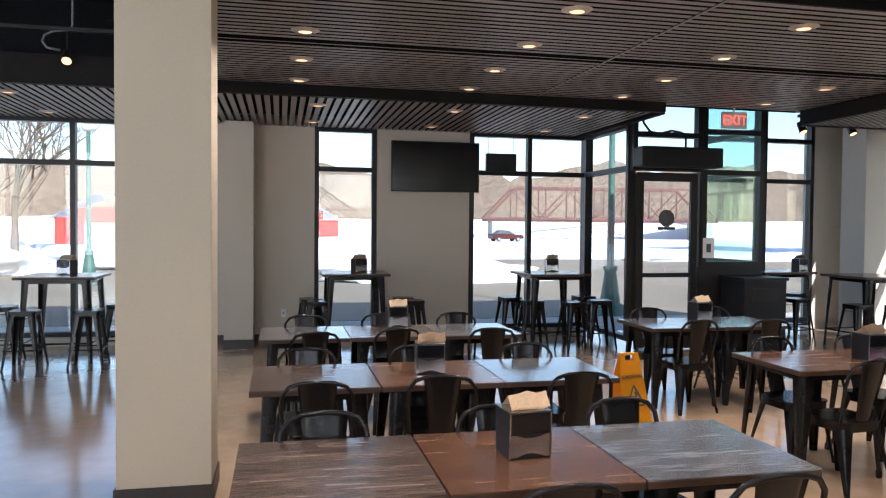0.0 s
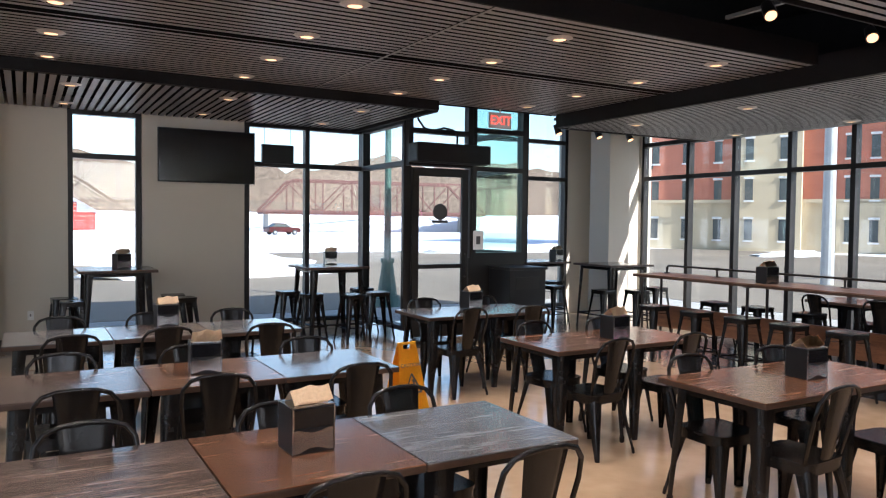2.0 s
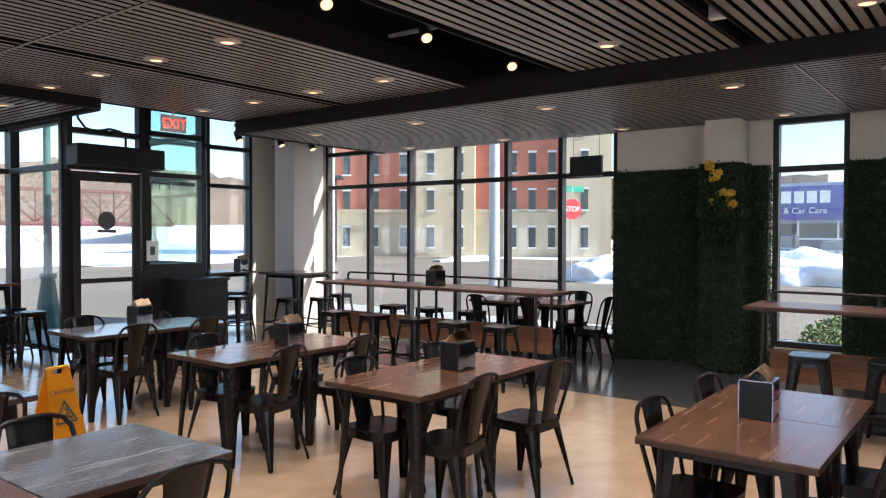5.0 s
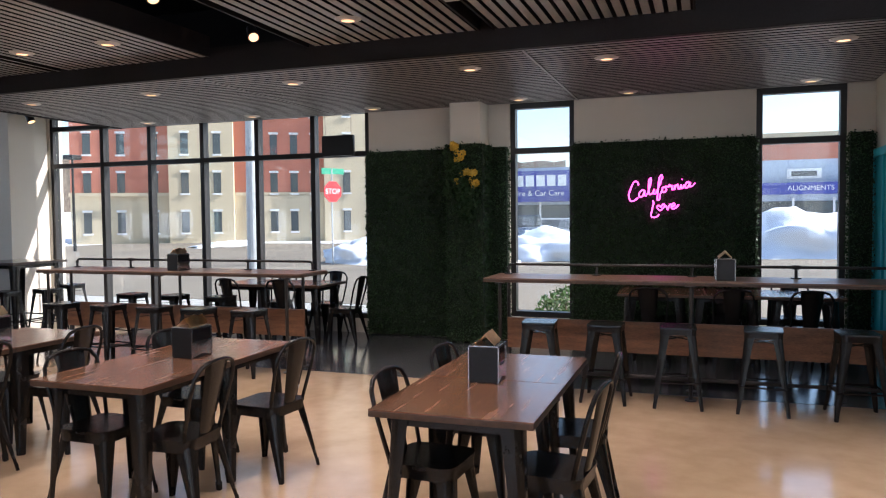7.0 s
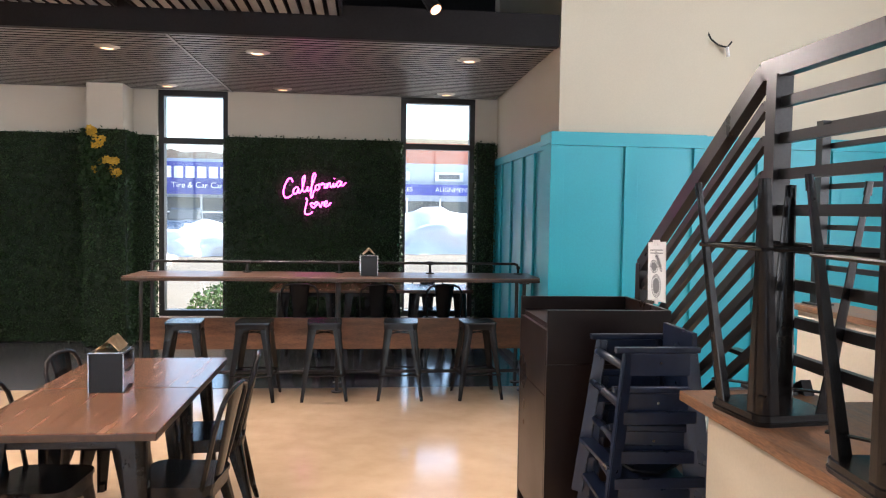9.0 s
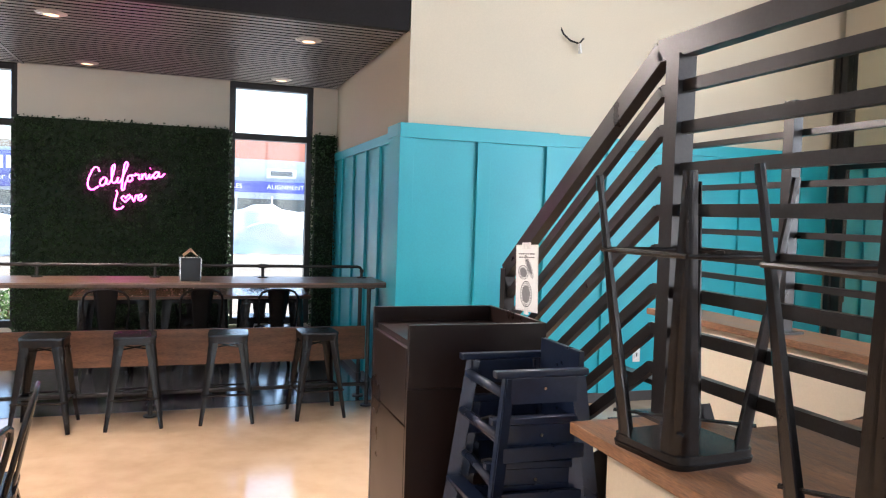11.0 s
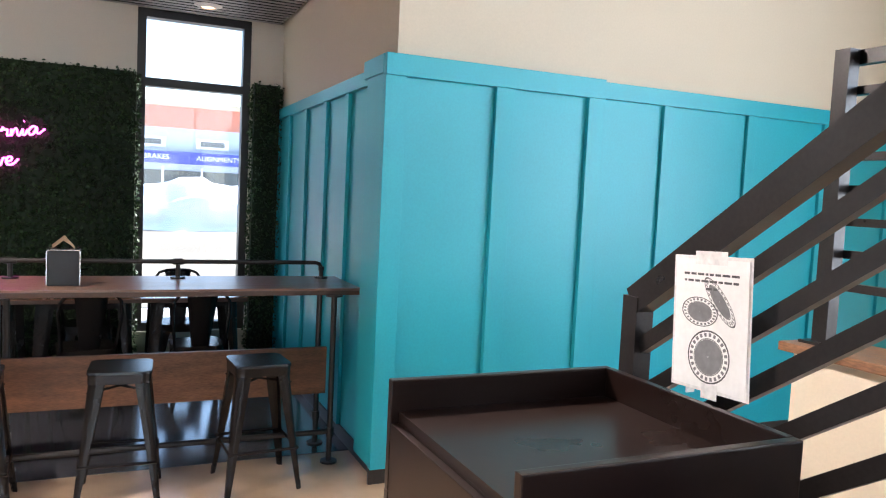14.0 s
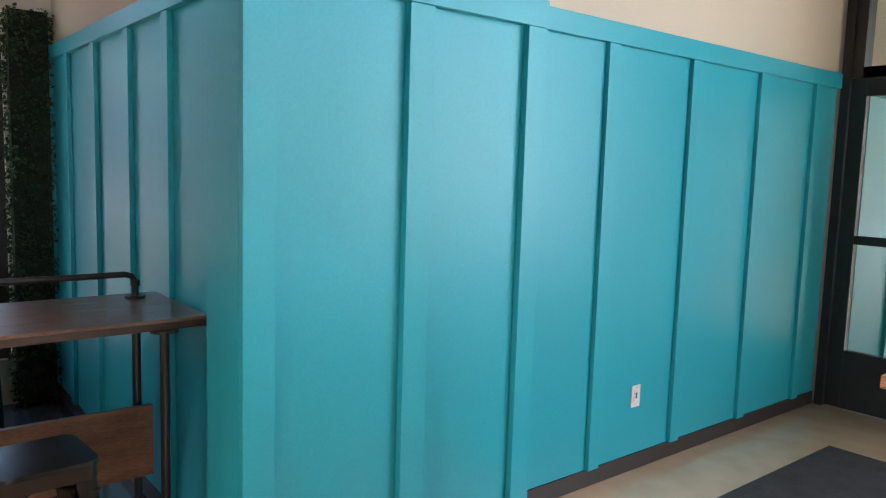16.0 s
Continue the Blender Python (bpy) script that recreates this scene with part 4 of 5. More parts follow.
for y in (-2.02, -3.17):
    bm = bmesh.new()
    beam(bm, (4.55, y, 0.02), (2.98, y, 0.90), 0.04, 0.24)
    part("stringer", bm, M_RAIL, stairs)


def railing(name, y, label, low, high, level_to, n=9, end=4.46, drop=1.233, posts=(3.09, 1.6, 0.2, -1.2)):
    """Steel rail: it rises from low to high (x, z), then runs level; n bars under a handrail."""
    r = tagged(new(name), label, "railing", "", "structure")
    (xa, za), (xb, zb) = low, high
    bm = bmesh.new()
    beam(bm, (end, y, za - 0.095), (xa - 0.01, y, za + 0.0066), 0.0504, 0.0754)
    beam(bm, (xa + 0.01, y, za - 0.006), (xb, y, zb), 0.05, 0.075)
    beam(bm, (xb + 0.01, y, zb), (level_to, y, zb), 0.05, 0.075)
    part("handrail", bm, M_RAIL, r)
    sl = (zb - za) / (xb - xa)
    for i in range(1, n):
        f = drop * i / n
        bm = bmesh.new()
        xs = end - 0.03
        if za + sl * (xs - xa) - f < 0.12:
            xs = xa + (0.12 + f - za) / sl
        beam(bm, (xs, y, za + sl * (xs - xa) - f), (xb, y, zb - f), 0.028, 0.04)
        if zb - f > CAP + 0.06:
            beam(bm, (xb, y, zb - f), (level_to, y, zb - f), 0.028, 0.04)
        part("rail_bar", bm, M_RAIL, r)
    part("end_post", B(end - 0.03, y - 0.028, za - 1.3 if za > 1.35 else 0.02, end + 0.03, y + 0.028, za - 0.08), M_RAIL, r)
    for x in posts:
        bm = B(x - 0.035, y - 0.035, CAP + 0.012, x + 0.035, y + 0.035, zb - 0.03)
        bx(bm, x - 0.075, y - 0.075, CAP + 0.001, x + 0.075, y + 0.075, CAP + 0.013)
        part("rail_post", bm, M_RAIL, r)
    return r


railing("railing_near", -1.90, "black steel stair railing with level bars", (4.32, 1.435), (3.18, 2.205), -3.0)
r2 = tagged(new("railing_far"), "black steel railing on the far low wall", "railing", "", "structure")
for i in range(8):
    z = 2.245 - 0.135 * i
    part("rail_bar", B(-3.0, -3.42, z - (0.03 if i == 0 else 0.017), 5.07, -3.38, z + (0.03 if i == 0 else 0.017)), M_RAIL, r2)
for x in (5.04, 4.1, 3.2, 2.3, 1.1, -0.3):
    part("rail_post", B(x - 0.035, -3.375, 1.051, x + 0.035, -3.315, 2.275), M_RAIL, r2)
    part("base_plate", B(x - 0.07, -3.42, 1.0505, x + 0.07, -3.28, 1.062), M_RAIL, r2)
r3 = tagged(new("railing_upper"), "black steel railing of the upper flight", "railing", "", "structure")
for i in range(7):
    bm = bmesh.new()
    beam(bm, (2.85, -3.10, 1.95 - 0.13 * i), (0.9, -3.10, 3.25 - 0.13 * i), 0.03 + 0.02 * (i == 0), 0.035 + 0.035 * (i == 0))
    part("rail_bar", bm, M_RAIL, r3)
part("rail_post", B(2.83, -3.13, 0.945, 2.89, -3.07, 1.97), M_RAIL, r3)
part("rail_post", B(0.87, -3.13, 0.945, 0.93, -3.07, 3.25), M_RAIL, r3)
bm = bmesh.new()
bx(bm, 3.35, -2.12, 0.98, 3.75, -2.07, 1.0)
bx(bm, 3.35, -2.12, 0.9, 3.37, -2.07, 0.98)
struct("rail_bracket", bm, M_RAIL, "black steel wall bracket on the stairs", "bracket")

# stools turned over on the ledge
tall = None
for x, y, rz in ((2.76, -1.72, 6), (2.08, -1.70, -6), (1.42, -1.71, 5), (0.75, -1.70, 9)):
    if tall is None:
        tall = stool_proto((x, y, CAP + 0.80), 0.80, rz, "upturned_stool", "tall gunmetal steel stool standing upside down on the ledge", "upturned stools on the ledge")
        tall.matrix_basis = pose(x, y, CAP + 0.80, 180, 0, rz)
    else:
        copy_thing(tall, pose(x, y, CAP + 0.80, 180, 0, rz))

# notice taped to the railing
nt = thing("paper_notice", "white laminated notice with drawings of plates taped to the railing", "notice", at=(4.155, -1.862, 1.335))
nt.matrix_basis = pose(4.155, -1.862, 1.335, 0, 3, 0)
part("laminate_sleeve", B(-0.122, -0.0016, -0.160, 0.122, -0.0006, 0.155), M_WHITEPL, nt, "clear plastic sleeve edge")
part("sheet", B(-0.114, -0.0005, -0.152, 0.114, 0.001, 0.147), M_PAPER, nt)
part("tape", B(-0.05, 0.0012, 0.135, 0.05, 0.0018, 0.166), M_WHITEPL, nt, "strip of clear tape")
part("tape", B(-0.03, 0.0012, -0.175, 0.02, 0.0018, -0.14), M_WHITEPL, nt, "strip of clear tape")
M_PLATEGREY = mat("mid_grey_print", (0.20, 0.20, 0.20), 0.6)
rr = random.Random(6)
for z, w in ((0.112, 0.172), (0.096, 0.168), (0.079, 0.042)):
    u = -w / 2
    while u < w / 2 - 0.005:
        ww = min(rr.uniform(0.008, 0.026), w / 2 - u)
        part("word", B(u, 0.0012, z - 0.0026, u + ww, 0.0018, z + 0.0026), M_INK, nt)
        u += ww + 0.005


def print_ring(c, r, tilt, k0, k1, m, a0=0.0, a1=360.0, lift=0.0016):
    """Part of a printed oval band between two shares of its radius."""
    bm = bmesh.new()
    ca, sa = math.cos(radians(tilt)), math.sin(radians(tilt))
    n = max(2, int((a1 - a0) / 12))
    ps = []
    for i in range(n + 1):
        a = radians(a0 + (a1 - a0) * i / n)
        u, v = r[0] * math.cos(a), r[1] * math.sin(a)
        ps.append([bm.verts.new((c[0] + (u * ca - v * sa) * k, lift, c[1] + (u * sa + v * ca) * k)) for k in (k0, k1)])
    for p, q in zip(ps[:-1], ps[1:]):
        bm.faces.new((p[0], q[0], q[1], p[1]))
    return part("plate_drawing", bm, m, nt)


for c, r, tilt in (((0.0, -0.078), (0.066, 0.062), 0), ((-0.030, 0.052), (0.070, 0.022), 48), ((0.032, 0.024), (0.058, 0.034), 4)):
    print_ring(c, r, tilt, 1.0, 0.0, M_PAPER, lift=0.0014)
    print_ring(c, r, tilt, 1.0, 0.94, M_INK)
    print_ring(c, r, tilt, 0.66, 0.02, M_PLATEGREY)
    print_ring(c, r, tilt, 0.70, 0.67, M_INK)
    for i in range(24):
        print_ring(c, r, tilt, 0.90, 0.76, M_PLATEGREY, 15 * i, 15 * i + 8)

# ---- fixtures ----
tv = thing("television", "large black flat television on the wall", "television", at=(2.27, YN, 2.58))
part("housing", B(-0.67, -0.13, -0.375, 0.67, -0.07, 0.375, bev=0.006), M_BLACK, tv)
part("screen", B(-0.655, -0.134, -0.36, 0.655, -0.1305, 0.36), M_SCREEN, tv)
part("wall_bracket", B(-0.2, -0.069, -0.15, 0.2, -0.002, 0.15), M_BLACK, tv)


def sign_box(at, rz, label):
    s = thing("hanging_sign", label, "sign", "dark signs in the windows", at=at, rz=rz)
    part("panel", B(-0.24, -0.03, -0.15, 0.24, 0.03, 0.13, bev=0.004), M_BLACK, s)
    bm = bmesh.new()
    for u in (-0.2, 0.2):
        rod(bm, (u, 0, 0.13), (u, 0, 0.42 if rz == 0 else 0.42), 0.003, seg=5)
    part("wire", bm, M_BLACK, s)


sign_box((3.30, YN - 0.06, 2.68), 0, "dark rectangular sign hung in the window")
sign_box((XE - 0.1, 4.62, 2.62), 90, "dark rectangular sign hung in the street window")
ac = thing("air_curtain", "long dark air curtain over the entrance door", "air curtain", at=(5.30, 9.24, 2.66))
part("housing", B(-0.60, -0.16, -0.14, 0.60, 0.13, 0.13, bev=0.03), M_BLACK, ac)
part("outlet_grille", B(-0.55, -0.12, -0.15, 0.55, -0.05, -0.141), M_FRAME, ac)
part("flexible_conduit", tube(bmesh.new(), [(-0.5, 0.08, 0.62), (-0.5, 0.02, 0.45), (-0.42, 0, 0.34), (-0.28, 0, 0.31), (-0.1, 0, 0.36), (0.05, 0, 0.34), (0.12, 0, 0.25), (0.12, 0, 0.13)], 0.016, 8), M_BLACK, ac, smooth=True)
ex = thing("exit_sign", "white box exit sign with glowing red letters", "exit sign", at=(5.62, 8.44, 3.06))
part("housing", B(-0.17, -0.02, -0.10, 0.17, 0.03, 0.11, bev=0.006), M_WHITEPL, ex)
text("lettering", "EXIT", 0.17, M_EXIT, ex, pose(0, -0.022, 0.0, 90))
part("stem", rod(bmesh.new(), (0, 0.005, 0.11), (0, 0.005, 0.165), 0.012), M_WHITEPL, ex)
sr = tagged(text("window_lettering", "SUITE 10", 0.17, M_INK, None, pose(6.22, 9.43, 2.33, 90, 0, 180)), "grey lettering SUITE 10 stuck on the entrance glass, read from outside", "lettering")
nn = thing("door_notice", "white paper notice taped inside the entrance glass", "notice", at=(5.86, 9.34, 1.42))
part("sheet", B(-0.09, 0, -0.14, 0.09, 0.002, 0.14), M_PAPER, nn)
part("print", B(-0.035, -0.001, -0.06, 0.035, -0.0004, 0.06), M_INK, nn)
lg = thing("door_emblem", "dark round emblem stuck on the door glass", "emblem", at=(5.24, 9.40, 1.80))
bm = bmesh.new()
bmesh.ops.create_circle(bm, cap_ends=True, segments=24, radius=0.12, matrix=pose(0, 0, 0.03, 90))
bx(bm, -0.13, -0.001, -0.13, 0.13, 0.0, -0.09)
part("decal", bm, M_INK, lg)
tc = thing("waste_cabinet", "dark waste bin cabinet beside the entrance", "waste bin", at=(6.35, 9.02, 0))
part("body", B(-0.32, -0.27, 0.02, 0.32, 0.27, 1.0, bev=0.01), M_BLACK, tc)
part("top", B(-0.34, -0.29, 1.0005, 0.34, 0.29, 1.04, bev=0.006), M_FRAME, tc)
part("flap", B(-0.2, -0.278, 0.72, 0.2, -0.2705, 0.9), M_FRAME, tc)

ws = thing("wet_floor_sign", "yellow folding plastic wet floor sign standing open", "floor sign", at=(2.9, 5.80, 0), rz=8)
for s in (-1, 1):
    bm = bmesh.new()
    w0, w1 = 0.155, 0.095
    f, z1 = 0.15, 0.62
    prof = [(-w0, 0), (-w0 + 0.05, 0), (-w0 + 0.06, 0.05), (w0 - 0.06, 0.05), (w0 - 0.05, 0), (w0, 0), (w1, z1 - 0.02), (w1 - 0.02, z1), (0.045, z1), (0.045, z1 - 0.06), (-0.045, z1 - 0.06), (-0.045, z1), (-w1 + 0.02, z1), (-w1, z1 - 0.02)]
    vs = [bm.verts.new((x, s * f * (1 - z / z1) + s * 0.006, z)) for x, z in prof]
    bm.faces.new(vs)
    bmesh.ops.solidify(bm, geom=bm.faces[:], thickness=0.008 * s)
    bmesh.ops.triangulate(bm, faces=bm.faces)
    part("panel", bm, M_YELLOW, ws)
part("handle_bar", rod(bmesh.new(), (-0.09, 0, 0.615), (0.09, 0, 0.615), 0.012), M_YELLOW, ws)
lean = 90 - math.degrees(math.atan2(0.15, 0.62))
text("lettering", "CAUTION", 0.045, M_INK, ws, pose(0, -0.15 * (1 - 0.43 / 0.62) - 0.017, 0.43, lean, 0, 0))
bm = bmesh.new()
tri = [(0, 0.36), (0.085, 0.20), (-0.085, 0.20)]
for i in range(3):
    (xa, za), (xb, zb) = tri[i], tri[(i + 1) % 3]
    q = lambda z: -0.15 * (1 - z / 0.62) - 0.018
    beam(bm, (xa, q(za), za), (xb, q(zb), zb), 0.004, 0.016)
q = lambda z: -0.15 * (1 - z / 0.62) - 0.018
beam(bm, (-0.03, q(0.23), 0.23), (0.02, q(0.28), 0.28), 0.004, 0.018)
beam(bm, (0.02, q(0.28), 0.28), (0.005, q(0.31), 0.31), 0.004, 0.018)
beam(bm, (0.0, q(0.25), 0.25), (0.045, q(0.225), 0.225), 0.004, 0.014)
part("slipping_symbol", bm, M_INK, ws)

ol = thing("wall_outlet", "white wall outlet on the teal panel", "outlet", at=(6.689, -4.17, 0.415))
part("cover_plate", B(-0.006, -0.037, -0.06, 0, 0.037, 0.06, bev=0.002), M_WHITEPL, ol)
part("socket", B(-0.009, -0.017, -0.034, -0.0065, 0.017, 0.034), M_WHITEPL, ol)
part("slot", B(-0.0105, -0.006, -0.012, -0.0095, 0.006, 0.02), M_INK, ol)
ol2 = copy_thing(ol, pose(0.05, YN - 0.001, 0.41, 0, 0, 90))
mt = thing("door_mat", "charcoal ribbed entrance mat before the side door", "door mat", at=(5.4, -5.2, 0))
part("rubber_sheet", B(-0.75, -0.26, 0.001, 0.80, 1.6, 0.012, bev=0.004), M_MAT, mt)
wr = thing("loose_wire", "loose black and white wires from the wall", "wire", at=(6.695, -3.29, 3.13))
part("cable", tube(bmesh.new(), [(0.003, 0.0, 0.12), (-0.03, -0.02, 0.05), (-0.04, -0.08, 0.0), (-0.05, -0.16, -0.02), (-0.05, -0.2, 0.03)], 0.008, 6), M_BLACK, wr)
part("connector", tube(bmesh.new(), [(-0.05, -0.16, -0.02), (-0.055, -0.17, -0.1)], 0.016, 6), M_WHITEPL, wr)


# ---- lamps ----
def downlight(at, proto=[]):
    if proto:
        return copy_thing(proto[0], pose(*at))
    d = thing("downlight", "recessed round ceiling downlight with a warm bulb", "downlight", "ceiling downlights", at=at)
    bm = bmesh.new()
    bmesh.ops.create_cone(bm, cap_ends=False, segments=24, radius1=0.062, radius2=0.112, depth=0.02, matrix=Matrix.Translation((0, 0, -0.006)))
    part("trim_ring", bm, M_CANRING, d, smooth=True)
    bm = bmesh.new()
    bmesh.ops.create_circle(bm, cap_ends=True, segments=20, radius=0.055, matrix=pose(0, 0, -0.010, 180))
    part("bulb", bm, M_LAMP, d)
    proto.append(d)
    return d


for x in (0.19, 2.04, 3.87, 5.75):
    for y in (4.95, 5.98, 7.0, 8.0):
        downlight((x, y, ZA - 0.006))
for x in (0.19, 2.04, 3.87, 5.81):
    for y in (2.55, 0.68):
        downlight((x, y, ZA - 0.006))
for x in (7.29, 9.3):
    for y in (-1.26, 0.67, 1.98, 3.95, 5.8, 7.6):
        downlight((x, y, ZE - 0.006))
for x in (-2.9, -1.2, 0.43, 2.1, 3.8):
    for y in (8.95, 10.4):
        downlight((x, y, ZN - 0.006))


def spotlight(at, aim, top=3.62):
    """A track spot: stem, can and glowing face."""
    s = thing("spotlight", "black ceiling spotlight with a warm bulb", "spotlight", "ceiling spotlights", at=at)
    d = (Vector(aim) - Vector(at)).normalized()
    part("stem", rod(bmesh.new(), (0, 0, 0.0), (0, 0, top - at[2]), 0.01), M_BLACK, s)
    part("can", rod(bmesh.new(), -d * 0.06, d * 0.09, 0.045, 0.055, 16), M_BLACK, s)
    part("bulb", rod(bmesh.new(), d * 0.0905, d * 0.094, 0.045, 0.045, 16), M_SPOTLAMP, s)


struct("track_gap", B(2.2, 3.86, 3.62, 6.5, 3.90, 3.66), M_BLACK, "black lighting track in the gap of the ceiling", "track")
for x, ax in ((3.92, 0.5), (5.08, 0.3), (6.45, -0.3)):
    spotlight((x, 3.88, 3.38), (x - 1.2 + ax, 2.4, 1.4))
spotlight((6.2, -0.8, 3.26), (4.6, -2.3, 0.8))
struct("track_north", B(-3.2, 8.08, 3.60, -1.2, 8.12, 3.64), M_BLACK, "black lighting track before the north beam", "track")
spotlight((-2.08, 8.1, 3.36), (-2.0, 7.4, 2.6), 3.60)
wc = thing("ceiling_cable", "dark flexible cable looping down from the deck", "cable", at=(-2.03, 8.1, 3.6))
part("cable", tube(bmesh.new(), [(0.01, 0, 1.1), (0, 0, 0.3), (0, 0, 0.06), (-0.04, 0, 0.01), (-0.18, 0, -0.005), (-0.26, 0, -0.05), (-0.28, 0, -0.11), (-0.24, 0, -0.17), (-0.12, 0, -0.19)], 0.012, 8), M_CONDUIT, wc, smooth=True)
struct("track_south", B(4.4, -0.83, 3.62, 6.5, -0.79, 3.66), M_BLACK, "black lighting track", "track")
struct("track_corner", B(7.0, 9.0, 3.24, 8.7, 9.04, 3.28), M_BLACK, "black lighting track by the corner columns", "track")
for x in (7.05, 7.85, 8.5):
    spotlight((x, 9.02, 3.12), (x + 0.1, 8.6, 2.2), 3.24)
for y, z in ((3.62, 4.3), (4.1, 4.42)):
    struct("deck_conduit", rod(bmesh.new(), (XW, y, z), (6.5, y, z), 0.025, seg=10), M_CONDUIT, "pale steel conduit under the black deck", "conduit")
struct("track_arm", B(5.15, 3.45, 3.42, 5.19, 4.35, 3.45), M_CONDUIT, "pale metal bar of the lighting track", "track")
hb = struct("ceiling_hanger", B(5.6, 1.54, 3.22, 5.66, 1.66, 4.69), M_WHITEPL, "pale steel hanger between the ceiling panels", "hanger")
# strip of daylight under the deck, made as a glowing box on added rods
lb = thing("strip_light", "glowing bluish white strip standing in for daylight under the dark deck", "strip light", at=(-2.6, 10.2, 3.66))
part("glowing_strip", B(-2.0, -0.05, 0, 1.2, 0.05, 0.08), glow("cool_strip", (0.75, 0.85, 1.0), 0.6), lb)
for x in (-1.5, 0.9):
    part("hanger_rod", rod(bmesh.new(), (x, 0, 0.08), (x, 0, TOP - 3.66), 0.008), M_BLACK, lb)

# ---- outdoors ----
M_SNOW = mat("snow", (0.80, 0.82, 0.86), 0.7, 0, 0.05, 0.3, 6, 0.4)
M_ASPH = mat("salted_asphalt", (0.21, 0.175, 0.13), 0.85, 0, 0.2, 0.2, 8, 0.1)
M_WALK = mat("pavement_concrete", (0.40, 0.38, 0.34), 0.85, 0, 0.1, 0.6, 20, 0.1)
M_BRICK = mat("red_brick_cladding", (0.52, 0.19, 0.12), 0.85, 0, 0.12, 1, 25, 0.1)
M_STUCCO = mat("beige_stucco", (0.55, 0.45, 0.30), 0.85, 0, 0.06, 0.5, 25, 0.1)
M_DKWIN = mat("dark_window_glass", (0.08, 0.09, 0.09), 0.12, 0, 0.2)
M_BARK = mat("grey_bark", (0.16, 0.12, 0.09), 0.9, 0, 0.3)
M_WOODS = mat("bare_winter_woods", (0.18, 0.135, 0.10), 0.95, 0, 0.35, 0.05, 1.2, 0.0)
M_RUST = mat("rusty_bridge_steel", (0.13, 0.06, 0.05), 0.8, 0, 0.25)
M_REDPAINT = mat("red_barn_paint", (0.30, 0.05, 0.04), 0.7)
M_CARSILVER = mat("silver_car_paint", (0.40, 0.41, 0.43), 0.28, 0.6, 0.05)
M_CARMAROON = mat("maroon_car_paint", (0.07, 0.012, 0.012), 0.3, 0.3, 0.05)
M_CARBLUE = mat("blue_grey_car_paint", (0.10, 0.14, 0.20), 0.28, 0.4, 0.05)
M_CARRED = mat("red_car_paint", (0.55, 0.03, 0.03), 0.3, 0.1, 0.05)
M_TYRE = mat("tyre_rubber", (0.02, 0.02, 0.02), 0.8)
M_SHOPBLUE = mat("blue_shop_fascia", (0.06, 0.07, 0.30), 0.6)
M_SHOPGREY = mat("grey_shop_wall", (0.42, 0.47, 0.54), 0.7)
M_STOP = mat("stop_sign_red", (0.6, 0.02, 0.03), 0.4)
M_GREENSIGN = mat("street_sign_green", (0.02, 0.28, 0.16), 0.4)
M_BUSH = mat("bush_leaf", (0.07, 0.14, 0.03), 0.6, 0, 0.4)
M_CONE = mat("grey_metal_pole", (0.45, 0.46, 0.46), 0.5, 0.3)
GZ = -0.16
struct("ground", B(-900, -900, GZ - 0.5, 900, 900, GZ), M_SNOW, "snow covered ground to the horizon", "ground")
struct("pavement", B(XW - 6, YN + 0.26, GZ, XE + 3.4, YN + 2.6, GZ + 0.1), M_WALK, "concrete pavement along the building", "pavement")
struct("pavement_east", B(XE + 0.26, -14, GZ, XE + 3.4, YN + 0.25, GZ + 0.1), M_WALK, "concrete pavement along the street", "pavement")
struct("road_north", B(-30, YN + 3.4, GZ, 46, 41, GZ + 0.012), M_ASPH, "salt-stained asphalt car park", "road")
struct("road_east", B(XE + 4.2, -60, GZ, 36, YN + 3.39, GZ + 0.012), M_ASPH, "wide salt-stained street", "road")


def snowbank(x, y, rx, ry, h, seed, label="white heap of ploughed snow"):
    bm = bmesh.new()
    bmesh.ops.create_icosphere(bm, subdivisions=4, radius=1)
    for v in bm.verts:
        d = noise.fractal(v.co * 2.2 + Vector((seed, 0, 0)), 1.0, 2.0, 4) * 0.35 + 1
        v.co = Vector((v.co.x * rx * d, v.co.y * ry * d, max(-0.05, v.co.z) * h * d))
    ob = part("snow_bank", bm, M_SNOW, smooth=True)
    ob.location = (x, y, GZ + 0.01)
    tagged(ob, label, "snow bank", "snow banks")


for i, (x, y, rx, ry, h) in enumerate(((-2, 34, 9, 2.5, 1.3), (5.5, 25, 3.6, 1.6, 0.75), (13, 45, 8, 2.0, 0.5), (36, 44, 6, 1.5, 0.3), (26, 39, 6, 1.2, 0.35), (-14, 30, 6, 3, 1.5), (27.6, 12.3, 2.3, 2.0, 0.85),
                                      (38, 13, 3, 2.4, 1.2), (30, 5.6, 1.6, 2.6, 1.1), (33.5, -3.6, 2.0, 4.6, 1.7), (24, 7.5, 2.5, 1.6, 0.6), (41, 29, 3, 1.5, 0.3))):
    snowbank(x, y, rx, ry, h, i)
bm = bmesh.new()
prev = None
for i in range(181):
    a = radians(-70 + 150 * i / 180)
    x, y = 230 * math.sin(a), 230 * math.cos(a)
    h = 19 + 7 * noise.noise((i * 0.11, 3, 0)) + 3 * noise.noise((i * 0.9, 1, 0))
    cur = (bm.verts.new((x, y, GZ)), bm.verts.new((x, y, GZ + max(4, h))))
    if prev:
        bm.faces.new((prev[0], cur[0], cur[1], prev[1]))
    prev = cur
struct("backdrop_woods", bm, M_WOODS, "distant brown leafless woods", "woods")
bm = bmesh.new()
prev = None
